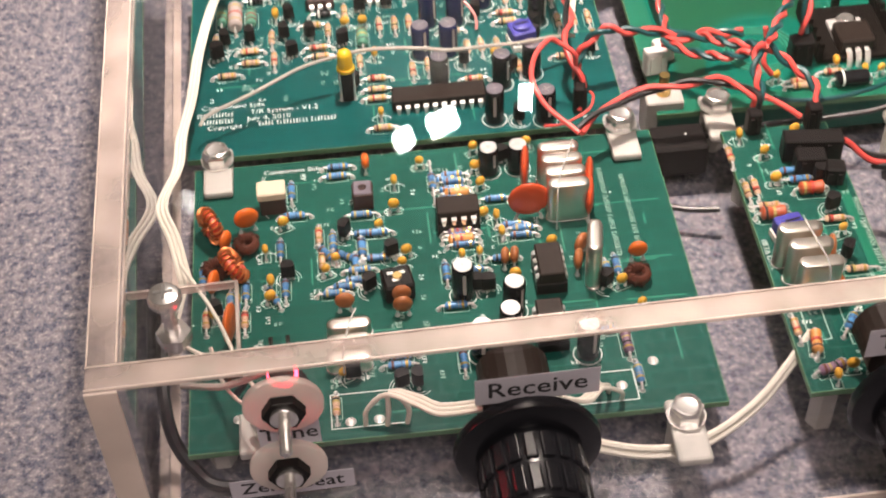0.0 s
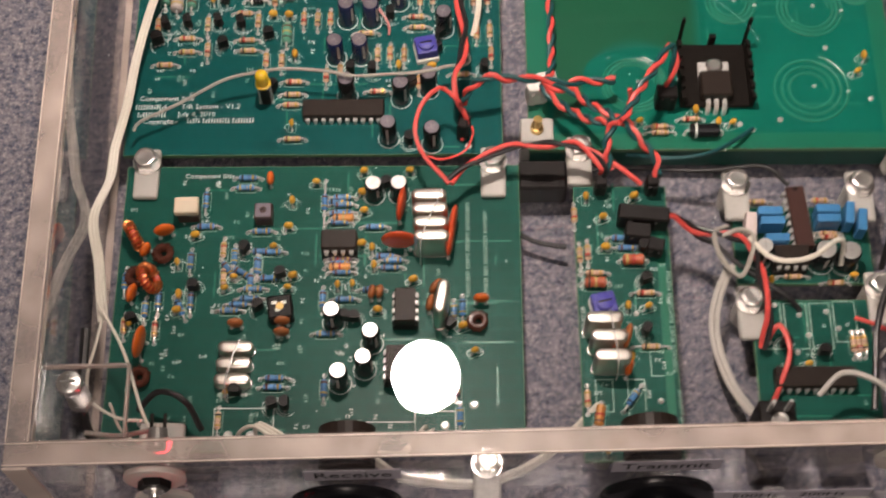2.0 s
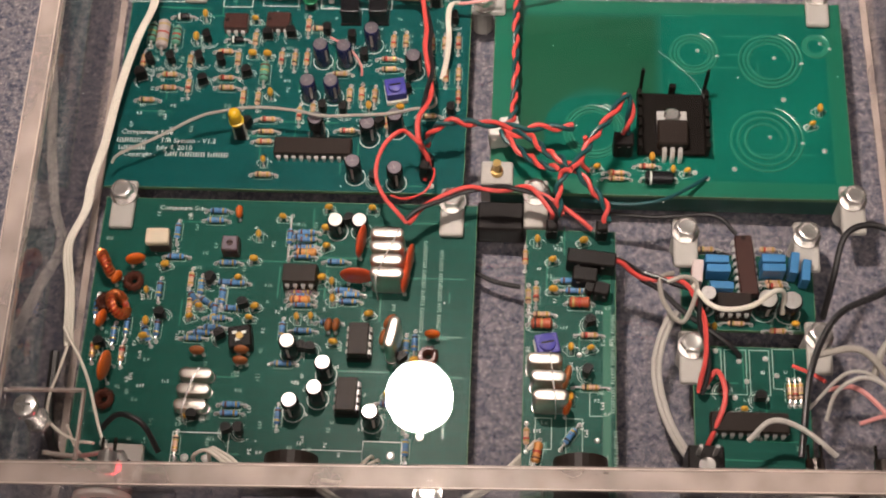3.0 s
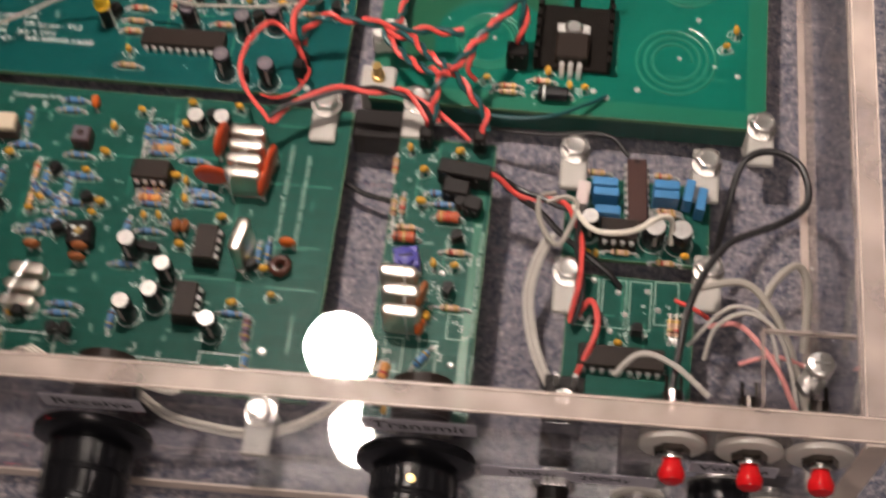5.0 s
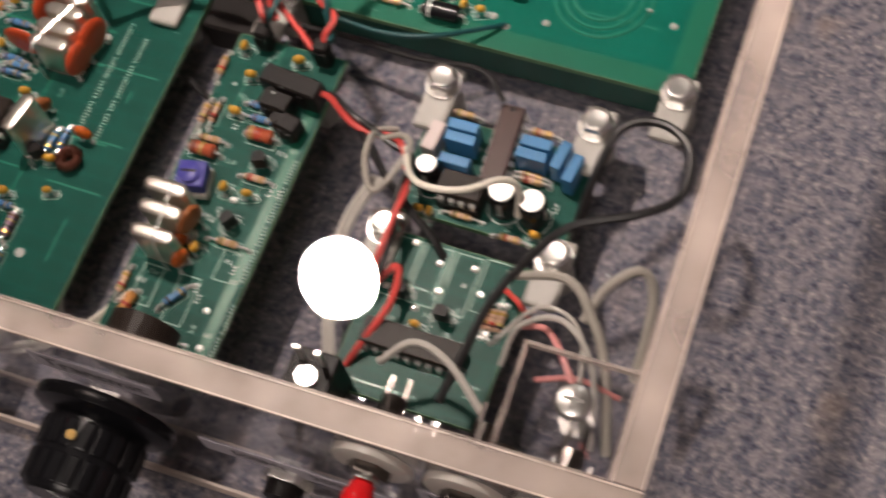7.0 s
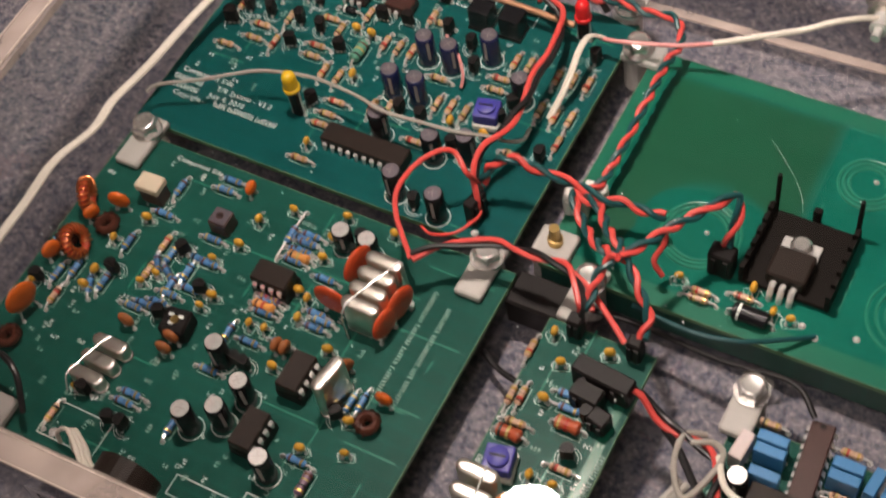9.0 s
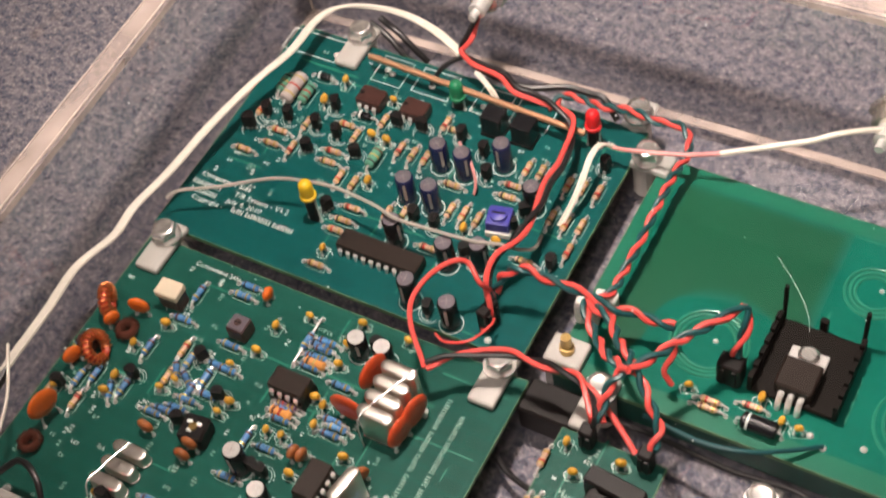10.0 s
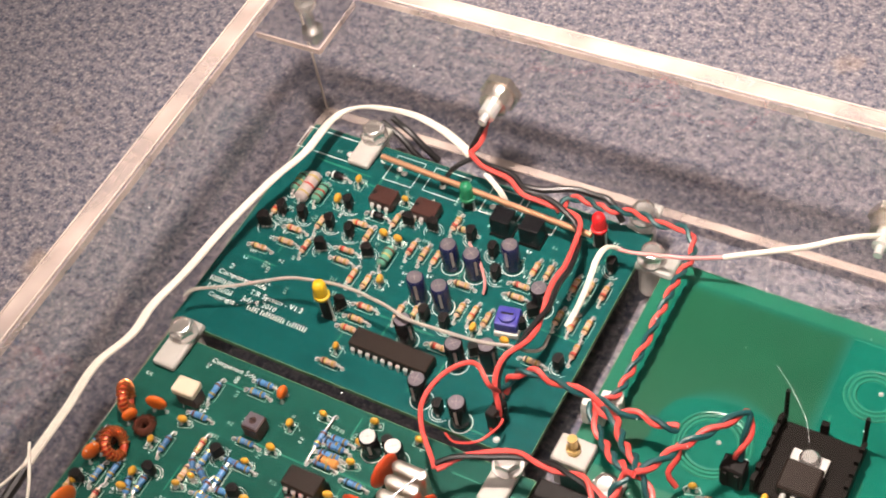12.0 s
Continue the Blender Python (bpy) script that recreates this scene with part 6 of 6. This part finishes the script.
def big_knob(x, z, screw=True):
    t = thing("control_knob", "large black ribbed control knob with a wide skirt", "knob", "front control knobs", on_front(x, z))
    part("skirt", turned([(0.0030, 0.0022), (0.0138, 0.0024), (0.0143, 0.0034), (0.0140, 0.0050), (0.0118, 0.0062), (0.0104, 0.0064)], 40), BLACK_GLOSS, t, smooth=True)
    grip = part("grip", turned([(0.0096, 0.0064), (0.0098, 0.0075), (0.0096, 0.0200), (0.0090, 0.0212)], 40), BLACK_GLOSS, t, smooth=True)
    for row, (z0, z1) in enumerate(((0.0076, 0.0132), (0.0142, 0.0202))):
        for i in range(20):
            rib = block(0.0093, 0.0104 - 0.0002 * row, -0.00118, 0.00118, z0, z1, 0.0004, seg=2)
            part("rib", rib, BLACK_GLOSS, grip, m=pose(0, 0, 0, 0, 0, 18.0 * i + 4))
    part("face", turned([(0.0086, 0.0212), (0.0084, 0.0216)], 32), BLACK_GLOSS, t)
    part("pointer_line", block(-0.0004, 0.0004, 0.0030, 0.0084, 0.02161, 0.02168), SILK, t)
    if screw:
        part("set_screw", turned([(0.0010, 0.0), (0.0010, 0.0006)], 12, m=pose(0.0, 0.0099, 0.0110, -90, 0, 0)), BRASS, t, "brass set screw")
    part("bushing_nut", turned([(0.0062, 0.0001), (0.0062, 0.0021)], 6), STEEL, t)
    part("control_body", turned([(0.0072, -0.0160), (0.0072, -WALL - 0.0002)], 24), CHIP, t)
    return t


big_knob(4.3, 35.3, False)
big_knob(81.0, 35.5)
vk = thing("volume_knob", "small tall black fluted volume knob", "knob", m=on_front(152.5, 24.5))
part("grip", turned([(0.0072, 0.0010), (0.0074, 0.0022), (0.0066, 0.0200), (0.0058, 0.0208)], 36, jog=0.95), BLACK_GLOSS, vk, smooth=True)
part("washer", turned([(0.0085, 0.0001), (0.0085, 0.0009)], 24), STEEL, vk)
part("control_body", turned([(0.0070, -0.0150), (0.0070, -WALL - 0.0002)], 24), CHIP, vk)


def jack(x, z, label):
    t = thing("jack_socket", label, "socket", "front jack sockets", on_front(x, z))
    part("nylon_washer", turned([(0.0068, 0.0002), (0.0068, 0.0012)], 26), DISC, t)
    bm = turned([(0.0052, 0.0012), (0.0052, 0.0028), (0.0044, 0.0034), (0.0030, 0.0034), (0.0029, 0.0005)], 22)
    part("nut", bm, STEEL, t, smooth=True)
    part("dark_bore", turned([(0.0028, 0.0006), (0.0028, 0.0033)], 16), BLACK, t)
    part("body", block(-0.0050, 0.0050, -0.0050, 0.0050, -0.0160, -WALL - 0.0002, 0.0004), CHIP, t)
    for i in (-1, 0, 1):
        part("solder_tag", block(i * 0.0036 - 0.0004, i * 0.0036 + 0.0004, 0.0040, 0.0044, -0.0195, -0.0160), TIN, t)


jack(134.5, 12.0, "headphone jack socket with steel nut")
jack(166.5, 12.0, "paddle jack socket with steel nut")
tg = thing("toggle_switch", "toggle switch with a tapered steel lever", "switch", m=on_front(113.6, 16.0))
part("nut", turned([(0.0055, 0.0002), (0.0055, 0.0022)], 6), STEEL, tg)
part("bushing", turned([(0.0040, 0.0022), (0.0038, 0.0052)], 18), BLACK, tg)
part("lever", tube([(0, 0, 0.0050), (-0.0022, -0.0010, 0.0105), (-0.0044, -0.0020, 0.0150)], 0.0008, 10), DARK_STEEL, tg, smooth=True)
part("body", block(-0.0040, 0.0040, -0.0065, 0.0065, -0.0190, -WALL - 0.0002, 0.0003), CHIP, tg)
for i in (-1, 0, 1):
    part("solder_tag", block(-0.0009, 0.0009, i * 0.0042 - 0.0003, i * 0.0042 + 0.0003, -0.0240, -0.0190), TIN, tg)
sw = thing("slide_filter_switch", "clear-cased switch block behind the front wall", "switch", m=pose(0.1165, 0.1560, 0.0240))
part("body", block(-0.0048, 0.0048, -0.0060, 0.0060, -0.0060, 0.0080, 0.0004), BLACK, sw)
part("collar", turned([(0.0022, 0.0080), (0.0022, 0.0095)], 18), STEEL, sw)
for i in (-1, 1):
    part("solder_tag", block(i * 0.0022 - 0.0005, i * 0.0022 + 0.0005, 0.0030, 0.0038, 0.0080, 0.0150), TIN, sw)
plate = thing("bracket_plate", "white nylon plate behind the tune buttons", "plate", m=pose(-0.0440, 0.1550, 0.0190))
part("tab", block(-0.0060, 0.0060, -0.0045, 0.0060, -0.0020, 0.0004, 0.0004), NYLON, plate)
part("screw_head", turned([(0.0033, 0.0004), (0.0033, 0.0040), (0.0020, 0.0046)], 6), STEEL, plate)


def name_plate(words, x, z, w, h, size, turn=0.0, bars=None):
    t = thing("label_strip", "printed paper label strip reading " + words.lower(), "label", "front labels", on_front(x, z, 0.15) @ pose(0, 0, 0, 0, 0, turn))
    part("paper", block(-w / 2 * MM, w / 2 * MM, -h / 2 * MM, h / 2 * MM, 0, 0.0001), PAPER, t)
    lettering("lettering", words, size * MM, INK, t, pose(0, 0, 0.00014), bold=0.00006)


name_plate("Receive", 6.6, 48.9, 23.4, 7.2, 6.1)
name_plate("Tune", -39.9, 43.6, 11.5, 7.0, 5.2)
name_plate("Zero Beat", -41.0, 27.4, 24.0, 5.6, 4.8)
name_plate("Transmit", 82.0, 49.8, 26.0, 7.6, 6.0)
name_plate("500Hz    200Hz", 117.0, 22.0, 42.0, 7.0, 4.6)
name_plate("Volume", 154.2, 36.9, 20.0, 7.0, 5.2)
name_plate("Headphone", 126.5, 4.0, 22.0, 4.2, 3.6)
name_plate("Paddle", 167.5, 3.6, 16.0, 4.2, 3.6)

# a stray thread and dust on the lid
thread = part("lint_thread", tube([Vector(p) * MM for p in ((102.5, 266.7, 62.0), (106.8, 262.8, 62.3), (111.7, 257.6, 62.4), (113.9, 254.4, 62.1), (115.1, 251.6, 61.9))], 0.00003, 5), SILK, smooth=True)
tagged(thread, "fine pale thread of lint lying on the clear lid", "lint")
bm = bmesh.new()
for i in range(46):
    bmesh.ops.create_icosphere(bm, subdivisions=1, radius=rng.uniform(0.00008, 0.00024), matrix=Matrix.Translation((rng.uniform(X0 + 0.01, X1 - 0.01), rng.uniform(Y0 + 0.01, Y1 - 0.01), RIM)))
tagged(part("lid_dust", bm, SILK), "pale dust specks lying on the clear lid", "dust", kind="stuff")
